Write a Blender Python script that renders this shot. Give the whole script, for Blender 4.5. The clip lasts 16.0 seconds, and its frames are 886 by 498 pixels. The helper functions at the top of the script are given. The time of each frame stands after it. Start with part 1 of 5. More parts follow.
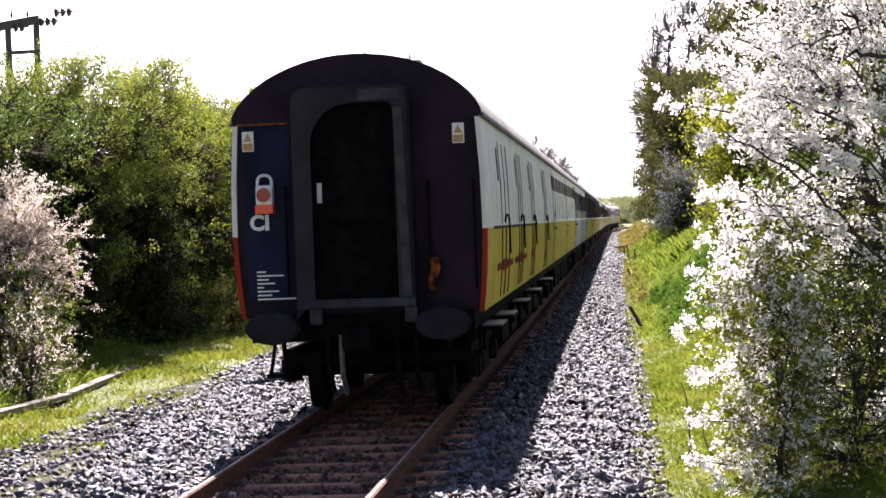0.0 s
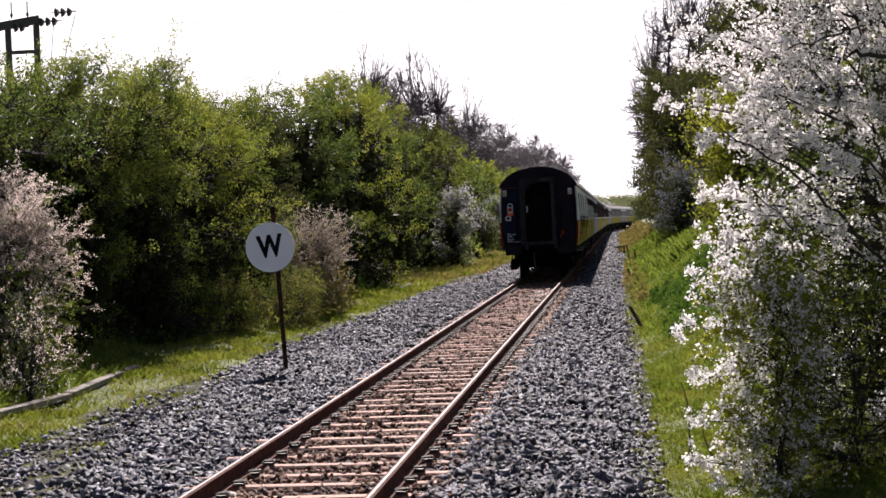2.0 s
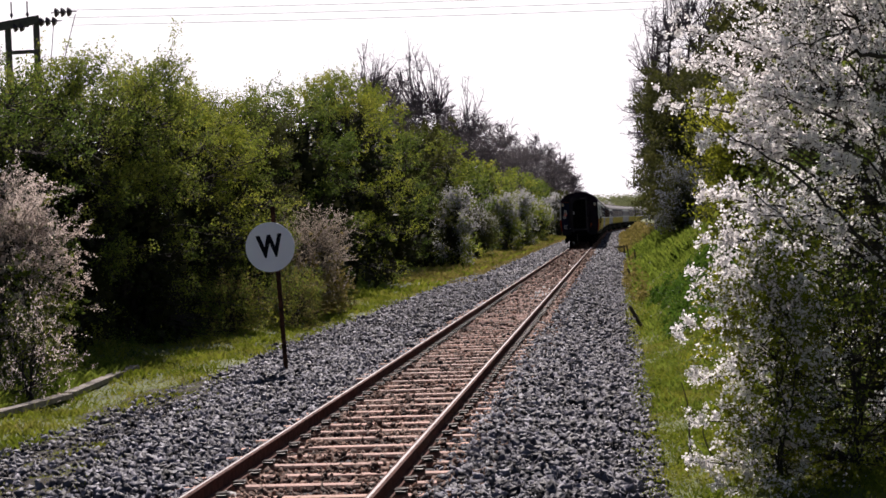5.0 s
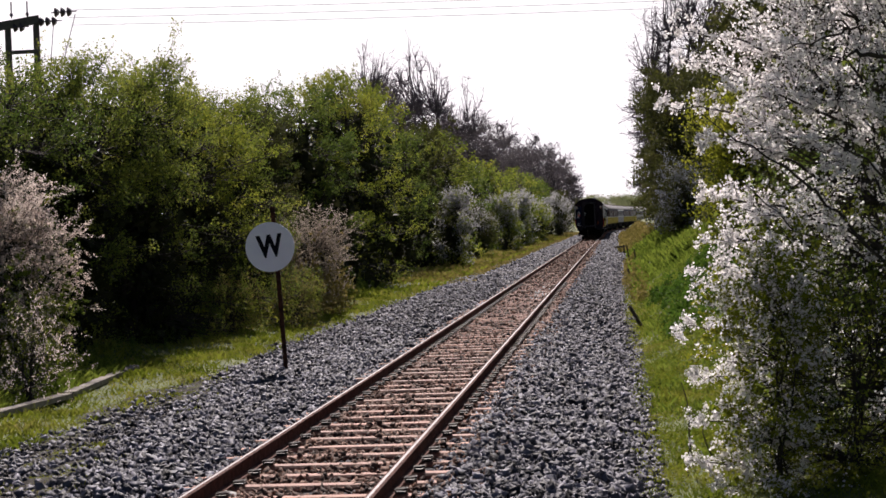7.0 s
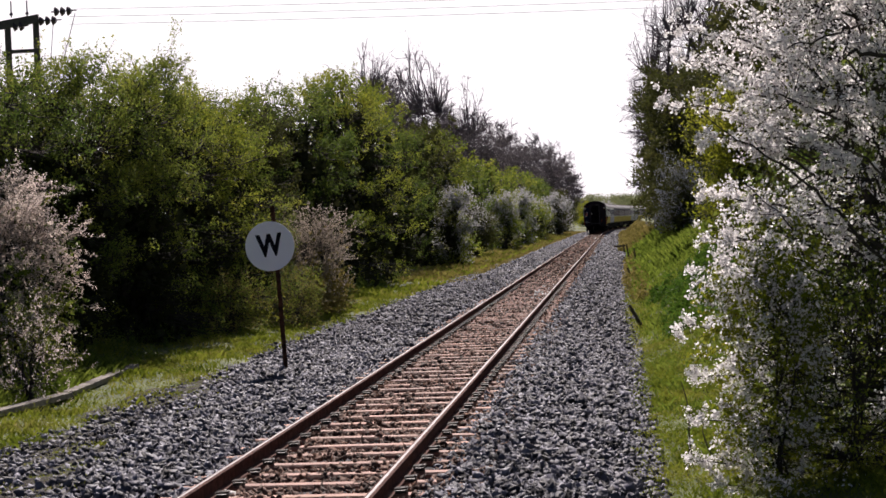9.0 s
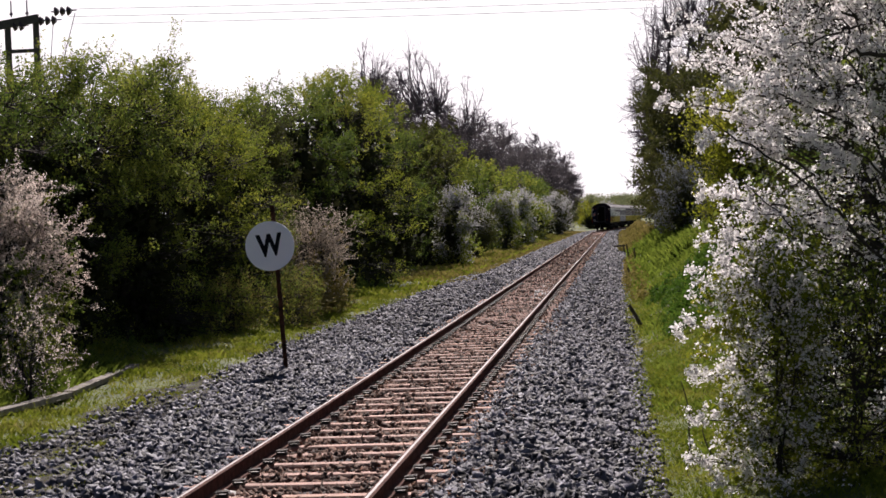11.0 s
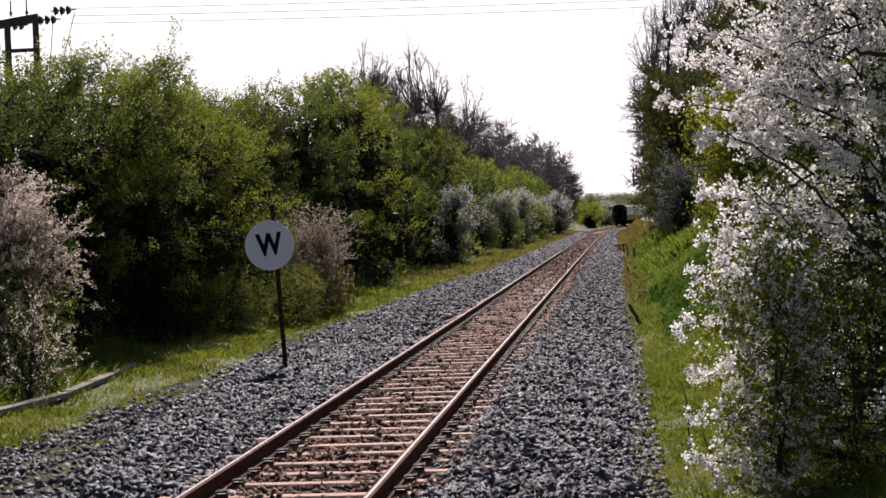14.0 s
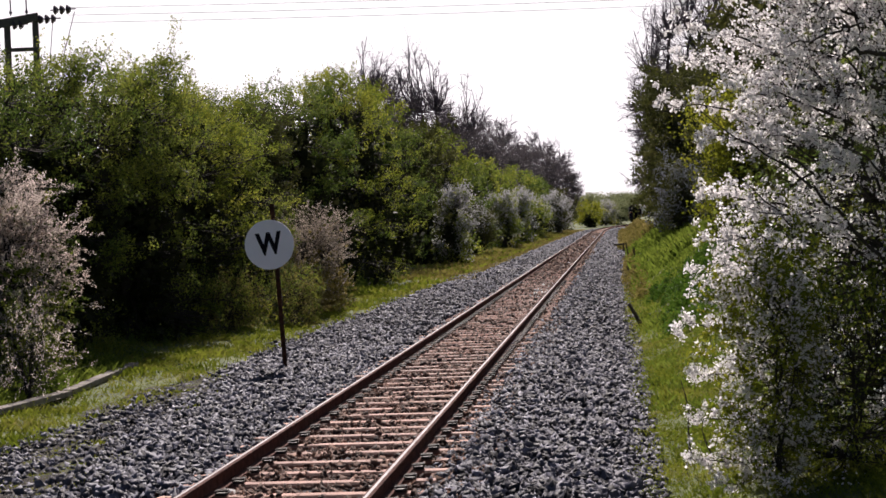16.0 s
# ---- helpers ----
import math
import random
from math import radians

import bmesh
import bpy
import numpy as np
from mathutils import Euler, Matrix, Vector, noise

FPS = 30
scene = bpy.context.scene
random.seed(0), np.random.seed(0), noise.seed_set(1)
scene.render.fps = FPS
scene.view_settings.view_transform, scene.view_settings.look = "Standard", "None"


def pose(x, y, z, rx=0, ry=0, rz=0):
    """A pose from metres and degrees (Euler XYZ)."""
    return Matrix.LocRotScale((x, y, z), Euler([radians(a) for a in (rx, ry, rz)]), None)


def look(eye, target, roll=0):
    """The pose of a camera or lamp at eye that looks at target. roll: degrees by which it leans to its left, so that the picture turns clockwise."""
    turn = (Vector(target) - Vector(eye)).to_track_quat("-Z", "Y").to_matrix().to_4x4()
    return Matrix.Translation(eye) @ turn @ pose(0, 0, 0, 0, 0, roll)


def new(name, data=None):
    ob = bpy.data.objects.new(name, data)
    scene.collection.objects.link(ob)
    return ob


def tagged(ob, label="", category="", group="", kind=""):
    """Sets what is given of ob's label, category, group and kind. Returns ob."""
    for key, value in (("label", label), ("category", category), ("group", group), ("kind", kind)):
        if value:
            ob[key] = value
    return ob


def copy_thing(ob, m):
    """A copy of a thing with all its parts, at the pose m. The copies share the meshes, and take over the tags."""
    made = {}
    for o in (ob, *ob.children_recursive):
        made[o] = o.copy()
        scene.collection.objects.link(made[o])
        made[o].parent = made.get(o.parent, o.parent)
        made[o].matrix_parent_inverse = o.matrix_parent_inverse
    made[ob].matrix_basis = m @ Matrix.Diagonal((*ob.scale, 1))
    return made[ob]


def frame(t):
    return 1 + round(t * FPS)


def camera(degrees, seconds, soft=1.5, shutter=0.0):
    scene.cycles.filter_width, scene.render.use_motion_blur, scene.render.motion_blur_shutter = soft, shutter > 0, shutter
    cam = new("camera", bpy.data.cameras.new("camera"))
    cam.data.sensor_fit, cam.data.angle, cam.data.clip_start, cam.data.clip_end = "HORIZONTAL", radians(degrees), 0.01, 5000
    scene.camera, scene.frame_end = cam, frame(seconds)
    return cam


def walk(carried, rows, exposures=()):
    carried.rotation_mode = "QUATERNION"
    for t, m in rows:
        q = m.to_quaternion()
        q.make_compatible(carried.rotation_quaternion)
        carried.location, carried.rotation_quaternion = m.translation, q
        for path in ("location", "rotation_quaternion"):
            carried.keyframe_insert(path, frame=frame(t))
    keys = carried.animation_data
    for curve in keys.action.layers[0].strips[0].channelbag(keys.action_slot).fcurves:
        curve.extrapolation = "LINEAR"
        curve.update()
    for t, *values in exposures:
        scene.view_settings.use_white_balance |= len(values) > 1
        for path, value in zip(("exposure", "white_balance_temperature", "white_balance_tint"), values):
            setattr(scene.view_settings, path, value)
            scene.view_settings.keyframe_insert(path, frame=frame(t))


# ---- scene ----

# ================= camera =================
cam = camera(28.26, 16.0, soft=1.6)
EYE = (2.841, 0.0, 2.129)


def aim(up_px, left_px):
    yaw, pitch = -0.09971 - left_px / 3114.0, -0.01607 + up_px / 3114.0
    way = (math.sin(yaw) * math.cos(pitch), math.cos(yaw) * math.cos(pitch), math.sin(pitch))
    return look(EYE, [e + 100 * w for e, w in zip(EYE, way)], -2.164)


walk(cam, [(0.0, aim(4.5, 1.2)), (4.0, aim(4.4, 1.2)), (7.0, aim(4.2, 1.0)), (8.0, aim(3.2, 0.6)), (9.0, aim(2.8, 0.8)),
           (11.5, aim(2.4, 0.8)), (14.0, aim(1.4, 0.3)), (16.0, aim(0.0, 0.0))],
     exposures=[(t, e, 6600, 20) for t, e in ((0.0, 2.2), (0.5, 2.0), (1.0, 1.74), (1.5, 1.3), (2.0, 0.98), (2.5, 0.74), (3.5, 0.53), (9.0, 0.53), (16.0, 0.53))])

# ================= world and sun =================
SUN_AZ, SUN_EL = radians(-6.0), radians(41.0)      # azimuth from the line of the track, towards its near side
world = bpy.data.worlds.new("sky")
scene.world = world
world.use_nodes = True
wn = world.node_tree.nodes
sky = wn.new("ShaderNodeTexSky")
sky.sky_type = "NISHITA"
sky.sun_disc = False
sky.sun_elevation, sky.sun_rotation = SUN_EL, SUN_AZ
sky.air_density, sky.dust_density, sky.ozone_density = 1.0, 0.5, 1.0
wn["Background"].inputs["Strength"].default_value = 0.032
world.node_tree.links.new(sky.outputs[0], wn["Background"].inputs["Color"])
sun_data = bpy.data.lights.new("sun", "SUN")
sun_data.energy, sun_data.angle, sun_data.color = 5.0, radians(0.53), (1.0, 0.95, 0.87)
sun = new("sun", sun_data)
sun_dir = Vector((math.sin(SUN_AZ) * math.cos(SUN_EL), math.cos(SUN_AZ) * math.cos(SUN_EL), math.sin(SUN_EL)))
sun.matrix_world = look(sun_dir * 60, (0, 0, 0))

# ================= materials =================


def surf(name, c1, c2, scale=6.0, rough=0.7, bump=0.0, metal=0.0, fine=0.0, island=0.0, obj_random=0.0, c3=None, fine_scale=90.0, spec=0.5):
    """Principled surface with a coarse two-colour mottling, fine grain and bump, in object metres."""
    m = bpy.data.materials.new(name)
    m.use_nodes = True
    nt = m.node_tree
    n, l = nt.nodes, nt.links
    b = n["Principled BSDF"]
    b.inputs["Roughness"].default_value, b.inputs["Metallic"].default_value, b.inputs["Specular IOR Level"].default_value = rough, metal, spec
    tc = n.new("ShaderNodeTexCoord")
    nz = n.new("ShaderNodeTexNoise")
    nz.inputs["Scale"].default_value, nz.inputs["Detail"].default_value = scale, 6
    l.new(tc.outputs["Object"], nz.inputs["Vector"])
    ramp = n.new("ShaderNodeValToRGB")
    ramp.color_ramp.elements[0].position, ramp.color_ramp.elements[1].position = 0.32, 0.68
    ramp.color_ramp.elements[0].color, ramp.color_ramp.elements[1].color = (*c1, 1), (*c2, 1)
    if c3:
        e = ramp.color_ramp.elements.new(0.5)
        e.color = (*c3, 1)
    l.new(nz.outputs["Fac"], ramp.inputs["Fac"])
    out = ramp.outputs["Color"]
    fz = n.new("ShaderNodeTexNoise")
    fz.inputs["Scale"].default_value, fz.inputs["Detail"].default_value = fine_scale, 3
    l.new(tc.outputs["Object"], fz.inputs["Vector"])

    def scaled(src, amount, out):
        mr = n.new("ShaderNodeMapRange")
        mr.inputs["To Min"].default_value, mr.inputs["To Max"].default_value = 1 - amount, 1 + amount
        l.new(src, mr.inputs["Value"])
        mx = n.new("ShaderNodeVectorMath")
        mx.operation = "SCALE"
        l.new(out, mx.inputs[0])
        l.new(mr.outputs[0], mx.inputs["Scale"])
        return mx.outputs[0]
    if fine:
        out = scaled(fz.outputs["Fac"], fine, out)
    if island:
        g = n.new("ShaderNodeNewGeometry")
        out = scaled(g.outputs["Random Per Island"], island, out)
    if obj_random:
        oi = n.new("ShaderNodeObjectInfo")
        out = scaled(oi.outputs["Random"], obj_random, out)
    l.new(out, b.inputs["Base Color"])
    if bump:
        bp = n.new("ShaderNodeBump")
        bp.inputs["Strength"].default_value, bp.inputs["Distance"].default_value = bump, 0.02
        l.new(fz.outputs["Fac"], bp.inputs["Height"])
        l.new(bp.outputs[0], b.inputs["Normal"])
    return m


def leafy(name, colours, through_light=0.45, rough=0.6, patch=0.7):
    """Leaf or petal: colours picked per leaf and by patches of the crown, with light passing through."""
    m = bpy.data.materials.new(name)
    m.use_nodes = True
    nt = m.node_tree
    n, l = nt.nodes, nt.links
    b = n["Principled BSDF"]
    b.inputs["Roughness"].default_value, b.inputs["Specular IOR Level"].default_value = max(rough, 0.7), 0.1
    g = n.new("ShaderNodeNewGeometry")
    tc = n.new("ShaderNodeTexCoord")
    nz = n.new("ShaderNodeTexNoise")
    nz.inputs["Scale"].default_value, nz.inputs["Detail"].default_value = patch, 3
    l.new(tc.outputs["Object"], nz.inputs["Vector"])
    mixv = n.new("ShaderNodeMath")
    mixv.operation = "MULTIPLY_ADD"
    mixv.inputs[1].default_value = 0.36
    l.new(g.outputs["Random Per Island"], mixv.inputs[0])
    half = n.new("ShaderNodeMapRange")
    half.inputs["From Min"].default_value, half.inputs["From Max"].default_value = 0.3, 0.7
    half.inputs["To Max"].default_value = 0.64
    l.new(nz.outputs["Fac"], half.inputs["Value"])
    l.new(half.outputs[0], mixv.inputs[2])
    ramp = n.new("ShaderNodeValToRGB")
    el = ramp.color_ramp.elements
    el[0].position, el[1].position = 0.08, 0.92
    el[0].color, el[1].color = (*colours[0], 1), (*colours[-1], 1)
    for i, c in enumerate(colours[1:-1]):
        el.new((i + 1) / (len(colours) - 1)).color = (*c, 1)
    l.new(mixv.outputs[0], ramp.inputs["Fac"])
    l.new(ramp.outputs[0], b.inputs["Base Color"])
    tr = n.new("ShaderNodeBsdfTranslucent")
    l.new(ramp.outputs[0], tr.inputs["Color"])
    mix = n.new("ShaderNodeMixShader")
    mix.inputs[0].default_value = through_light
    l.new(b.outputs[0], mix.inputs[1])
    l.new(tr.outputs[0], mix.inputs[2])
    l.new(mix.outputs[0], n["Material Output"].inputs["Surface"])
    return m


M = {}
# bed coloured darker than its stones, painting the shade in the gaps between
M["ballast_bed"] = surf("ballast_bed", (0.012, 0.012, 0.015), (0.075, 0.072, 0.08), 22, 0.9, 1.0, fine=0.5, fine_scale=30, spec=0.2)
M["stone"] = surf("ballast_stone", (0.022, 0.023, 0.033), (0.125, 0.124, 0.155), 5, 0.68, 0.3, island=0.92, fine=0.25, spec=0.26)
M["stone_single"] = surf("loose_ballast_stone", (0.022, 0.023, 0.033), (0.125, 0.124, 0.155), 5, 0.68, 0.3, obj_random=0.92, fine=0.25, spec=0.26)
M["stone_brown"] = surf("rust_stained_stone", (0.06, 0.035, 0.026), (0.17, 0.095, 0.068), 4, 0.8, 0.3, island=0.7, fine=0.2, spec=0.2)
M["stone_dirty"] = surf("dirty_stone", (0.035, 0.032, 0.03), (0.115, 0.105, 0.10), 5, 0.85, 0.3, island=0.8, fine=0.25, spec=0.15)
M["pale_stone"] = surf("pale_limestone", (0.35, 0.34, 0.33), (0.55, 0.53, 0.52), 5, 0.8, 0.3, island=0.3, fine=0.2, spec=0.2)
M["rail_side"] = surf("rusty_rail", (0.055, 0.020, 0.015), (0.12, 0.048, 0.036), 9, 0.85, 0.4, fine=0.3, spec=0.1)
M["rail_head"] = surf("polished_rail_head", (0.13, 0.098, 0.10), (0.24, 0.192, 0.196), 3, 0.55, 0.05, fine=0.3, spec=0.25)
M["sleeper"] = surf("rusted_steel_sleeper", (0.22, 0.088, 0.053), (0.35, 0.155, 0.105), 4, 0.7, 0.3, fine=0.3, obj_random=0.25, spec=0.3)
M["clip"] = surf("rail_clip", (0.025, 0.018, 0.016), (0.075, 0.05, 0.04), 20, 0.6, 0.2, fine=0.3)
M["ground"] = surf("verge_soil_and_grass", (0.045, 0.06, 0.015), (0.12, 0.13, 0.035), 1.3, 0.95, 0.6, fine=0.5, c3=(0.075, 0.10, 0.02), fine_scale=25)
M["dirt"] = surf("mossy_soil", (0.035, 0.030, 0.028), (0.085, 0.10, 0.03), 2.2, 0.95, 1.0, fine=0.6, c3=(0.06, 0.055, 0.045), fine_scale=60, spec=0.1)
M["grass"] = leafy("grass_blade", [(0.08, 0.115, 0.012), (0.14, 0.18, 0.018), (0.23, 0.25, 0.035), (0.28, 0.25, 0.08)], 0.42, 0.5, 0.6)
M["grass_dry"] = leafy("dry_grass_blade", [(0.14, 0.13, 0.03), (0.24, 0.20, 0.06), (0.34, 0.27, 0.11)], 0.35, 0.6, 0.3)
M["grass_lush"] = leafy("lush_grass_blade", [(0.085, 0.13, 0.018), (0.145, 0.20, 0.028), (0.22, 0.27, 0.045)], 0.48, 0.5, 0.6)
M["leaf_green"] = leafy("hawthorn_leaf", [(0.048, 0.082, 0.018), (0.13, 0.178, 0.032), (0.25, 0.285, 0.045), (0.38, 0.375, 0.07)], 0.5, 0.5, 0.8)
M["leaf_bright"] = leafy("fresh_hawthorn_leaf", [(0.07, 0.11, 0.018), (0.16, 0.205, 0.026), (0.28, 0.305, 0.04), (0.40, 0.39, 0.06)], 0.5, 0.5, 0.8)
M["leaf_deep"] = leafy("deep_green_leaf", [(0.04, 0.072, 0.018), (0.10, 0.148, 0.028), (0.22, 0.255, 0.045)], 0.46, 0.5, 0.8)
M["leaf_yellow"] = leafy("young_yellow_green_leaf", [(0.13, 0.17, 0.015), (0.24, 0.26, 0.025), (0.34, 0.33, 0.04)], 0.5, 0.5)
M["leaf_olive"] = leafy("olive_ivy_leaf", [(0.032, 0.042, 0.012), (0.068, 0.076, 0.02), (0.12, 0.115, 0.035)], 0.38, 0.5)
M["leaf_bramble"] = leafy("bramble_leaf", [(0.04, 0.09, 0.012), (0.07, 0.14, 0.018), (0.11, 0.19, 0.03)], 0.4, 0.5, 0.8)
# far leaves greyed and paled in colour to stand in for haze
M["leaf_far"] = leafy("haze_paled_leaf", [(0.13, 0.15, 0.075), (0.20, 0.225, 0.11), (0.28, 0.30, 0.15)], 0.5, 0.6)
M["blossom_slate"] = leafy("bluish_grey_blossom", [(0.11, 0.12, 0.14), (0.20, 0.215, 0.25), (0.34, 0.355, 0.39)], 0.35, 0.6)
M["bud"] = leafy("brownish_bud", [(0.085, 0.074, 0.082), (0.13, 0.113, 0.125), (0.18, 0.16, 0.172)], 0.35, 0.6)
# near-black inner leaves: the shade inside the crowns put into their colour
M["inner_shade_leaf"] = leafy("leaf_with_painted_shade", [(0.018, 0.024, 0.010), (0.03, 0.036, 0.014), (0.045, 0.045, 0.02)], 0.15, 0.6)
M["blossom"] = leafy("white_blossom", [(0.78, 0.74, 0.74), (0.86, 0.84, 0.84), (0.90, 0.88, 0.88)], 0.62, 0.6)
M["blossom_pink"] = leafy("pinkish_white_blossom", [(0.52, 0.42, 0.37), (0.68, 0.58, 0.52), (0.78, 0.69, 0.64)], 0.60, 0.6)
M["blossom_dull"] = leafy("faded_beige_blossom", [(0.24, 0.20, 0.16), (0.40, 0.34, 0.28), (0.52, 0.46, 0.40)], 0.5, 0.6)
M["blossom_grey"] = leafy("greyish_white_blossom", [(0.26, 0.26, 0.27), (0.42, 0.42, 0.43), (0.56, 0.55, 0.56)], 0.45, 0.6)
M["bark"] = surf("dark_bark", (0.018, 0.014, 0.011), (0.05, 0.039, 0.031), 8, 0.95, 0.5, fine=0.3)
M["twig"] = surf("bare_twig", (0.075, 0.062, 0.078), (0.14, 0.118, 0.14), 3, 0.9, 0.0, spec=0.1)
M["wood_grey"] = surf("weathered_timber", (0.13, 0.115, 0.10), (0.28, 0.25, 0.22), 5, 0.9, 0.4, fine=0.3, spec=0.2)
M["wood_dark"] = surf("dark_timber", (0.04, 0.032, 0.026), (0.09, 0.07, 0.055), 6, 0.85, 0.4, fine=0.3)
M["pole_wood"] = surf("creosoted_pole", (0.05, 0.045, 0.05), (0.10, 0.09, 0.10), 4, 0.85, 0.3, fine=0.3)
M["ceramic"] = surf("brown_insulator_glaze", (0.03, 0.02, 0.03), (0.06, 0.04, 0.06), 5, 0.25)
M["wire"] = surf("line_wire", (0.25, 0.25, 0.27), (0.35, 0.35, 0.37), 5, 0.5)
M["sign_white"] = surf("weathered_white_enamel", (0.80, 0.82, 0.94), (0.87, 0.88, 0.97), 3, 0.5, 0.05, fine=0.05, spec=0.3)
M["sign_black"] = surf("black_sign_paint", (0.005, 0.005, 0.009), (0.009, 0.009, 0.014), 6, 0.7, spec=0.08)
M["post_rust"] = surf("rusty_post", (0.014, 0.009, 0.008), (0.085, 0.035, 0.02), 9, 0.85, 0.4, fine=0.3, spec=0.1)
M["coach_end"] = surf("sooty_black_coach_end", (0.008, 0.0045, 0.010), (0.020, 0.012, 0.023), 1.6, 0.55, 0.05, fine=0.3, spec=0.09)
M["coach_end_blue"] = surf("faded_blue_black_panel", (0.004, 0.006, 0.014), (0.012, 0.015, 0.042), 2, 0.6, 0.05, fine=0.2, spec=0.08)
M["gangway_grey"] = surf("grey_gangway_frame", (0.018, 0.017, 0.022), (0.05, 0.047, 0.055), 5, 0.6, 0.1, fine=0.3, spec=0.15)
M["gangway_dark"] = surf("dark_gangway_plate", (0.009, 0.007, 0.011), (0.024, 0.020, 0.028), 2, 0.55, 0.1, fine=0.3, spec=0.15)
M["black"] = surf("underframe_black", (0.003, 0.003, 0.0035), (0.009, 0.0085, 0.0085), 6, 0.9, 0.1, fine=0.3, spec=0.02)
M["seam"] = surf("grimy_panel_seam", (0.03, 0.026, 0.022), (0.09, 0.08, 0.065), 3, 0.9, spec=0.02)
M["door_gap"] = surf("grey_door_gap", (0.10, 0.10, 0.11), (0.20, 0.20, 0.21), 3, 0.9, spec=0.05)
M["bead"] = surf("pale_panel_bead", (0.62, 0.62, 0.61), (0.74, 0.74, 0.73), 3, 0.6, spec=0.15)
M["maroon"] = surf("dull_maroon_coach_paint", (0.030, 0.014, 0.014), (0.05, 0.022, 0.022), 2, 0.75, 0.0, fine=0.06, spec=0.04)
M["oxide"] = surf("rusty_red_marking", (0.07, 0.015, 0.008), (0.20, 0.035, 0.018), 6, 0.85, spec=0.03)
M["cream"] = surf("cream_coach_paint", (0.58, 0.58, 0.57), (0.70, 0.70, 0.69), 1.2, 0.6, 0.0, fine=0.12, spec=0.15)
M["gold"] = surf("ochre_yellow_coach_paint", (0.40, 0.31, 0.045), (0.50, 0.40, 0.075), 2, 0.85, 0.0, fine=0.12, spec=0.03)
M["stone_grey"] = surf("pale_grey_coach_paint", (0.20, 0.205, 0.225), (0.30, 0.30, 0.32), 2, 0.6, 0.0, fine=0.08, spec=0.15)
M["navy"] = surf("navy_coach_paint", (0.012, 0.015, 0.04), (0.02, 0.025, 0.06), 2, 0.75, 0.0, fine=0.06, spec=0.04)
M["roof"] = surf("grey_coach_roof", (0.13, 0.125, 0.13), (0.22, 0.21, 0.22), 2, 0.75, 0.05, fine=0.1, spec=0.12)
M["red"] = surf("crimson_coach_paint", (0.22, 0.018, 0.008), (0.30, 0.03, 0.012), 3, 0.6, spec=0.1)
M["orange"] = surf("orange_paint", (0.03, 0.010, 0.006), (0.34, 0.075, 0.015), 11, 0.6, spec=0.15)
M["buffer"] = surf("oiled_buffer_steel", (0.005, 0.005, 0.009), (0.014, 0.014, 0.022), 5, 0.5, 0.05, fine=0.3, spec=0.12)
M["orange_red"] = surf("orange_red_lamp_panel", (0.75, 0.08, 0.025), (0.85, 0.11, 0.04), 5, 0.45)
M["lens"] = surf("dark_red_lens", (0.22, 0.008, 0.006), (0.32, 0.014, 0.01), 5, 0.2)
M["white"] = surf("white_lettering", (0.60, 0.60, 0.62), (0.70, 0.70, 0.72), 12, 0.5)
M["yellow_label"] = surf("yellow_warning_panel", (0.34, 0.19, 0.06), (0.42, 0.25, 0.09), 10, 0.5)
M["steel"] = surf("worn_steel", (0.05, 0.05, 0.05), (0.12, 0.115, 0.11), 8, 0.5, metal=0.3, fine=0.2, spec=0.2)
M["glass"] = surf("dark_window_glass", (0.006, 0.007, 0.010), (0.012, 0.013, 0.018), 1, 0.45, spec=0.06)

# ================= mesh helpers =================


def mesh_ob(name, verts, faces, mats, parent=None, label="", idx=None, smooth=False):
    me = bpy.data.meshes.new(name)
    me.from_pydata([tuple(v) for v in verts], [], faces)
    for m in mats if isinstance(mats, (list, tuple)) else [mats]:
        me.materials.append(m)
    if idx is not None:
        me.polygons.foreach_set("material_index", np.asarray(idx, dtype=np.int32))
    if smooth:
        me.polygons.foreach_set("use_smooth", np.ones(len(me.polygons), dtype=bool))
    me.update()
    ob = new(name, me)
    ob.parent = parent
    if label:
        tagged(ob, label)
    return ob


def fast_mesh(name, verts, sizes, loops, mats, idx=None, smooth=False):
    """Mesh data from numpy arrays."""
    me = bpy.data.meshes.new(name)
    verts = np.asarray(verts, dtype=np.float32)
    sizes = np.asarray(sizes, dtype=np.int32)
    me.vertices.add(len(verts))
    me.vertices.foreach_set("co", verts.ravel())
    me.loops.add(int(sizes.sum()))
    me.loops.foreach_set("vertex_index", np.asarray(loops, dtype=np.int32).ravel())
    me.polygons.add(len(sizes))
    me.polygons.foreach_set("loop_start", np.concatenate([[0], np.cumsum(sizes)[:-1]]).astype(np.int32))
    for m in mats if isinstance(mats, (list, tuple)) else [mats]:
        me.materials.append(m)
    if idx is not None:
        me.polygons.foreach_set("material_index", np.asarray(idx, dtype=np.int32))
    if smooth:
        me.polygons.foreach_set("use_smooth", np.ones(len(sizes), dtype=bool))
    me.update(calc_edges=True)
    return me


def part(name, bm, material, parent, label=""):
    me = bpy.data.meshes.new(name)
    bm.to_mesh(me)
    bm.free()
    me.materials.append(material)
    ob = new(name, me)
    ob.parent = parent
    if label:
        tagged(ob, label)
    return ob


def empty(name, m=None):
    ob = new(name)
    ob.empty_display_size = 0.2
    if m is not None:
        ob.matrix_world = m
    return ob


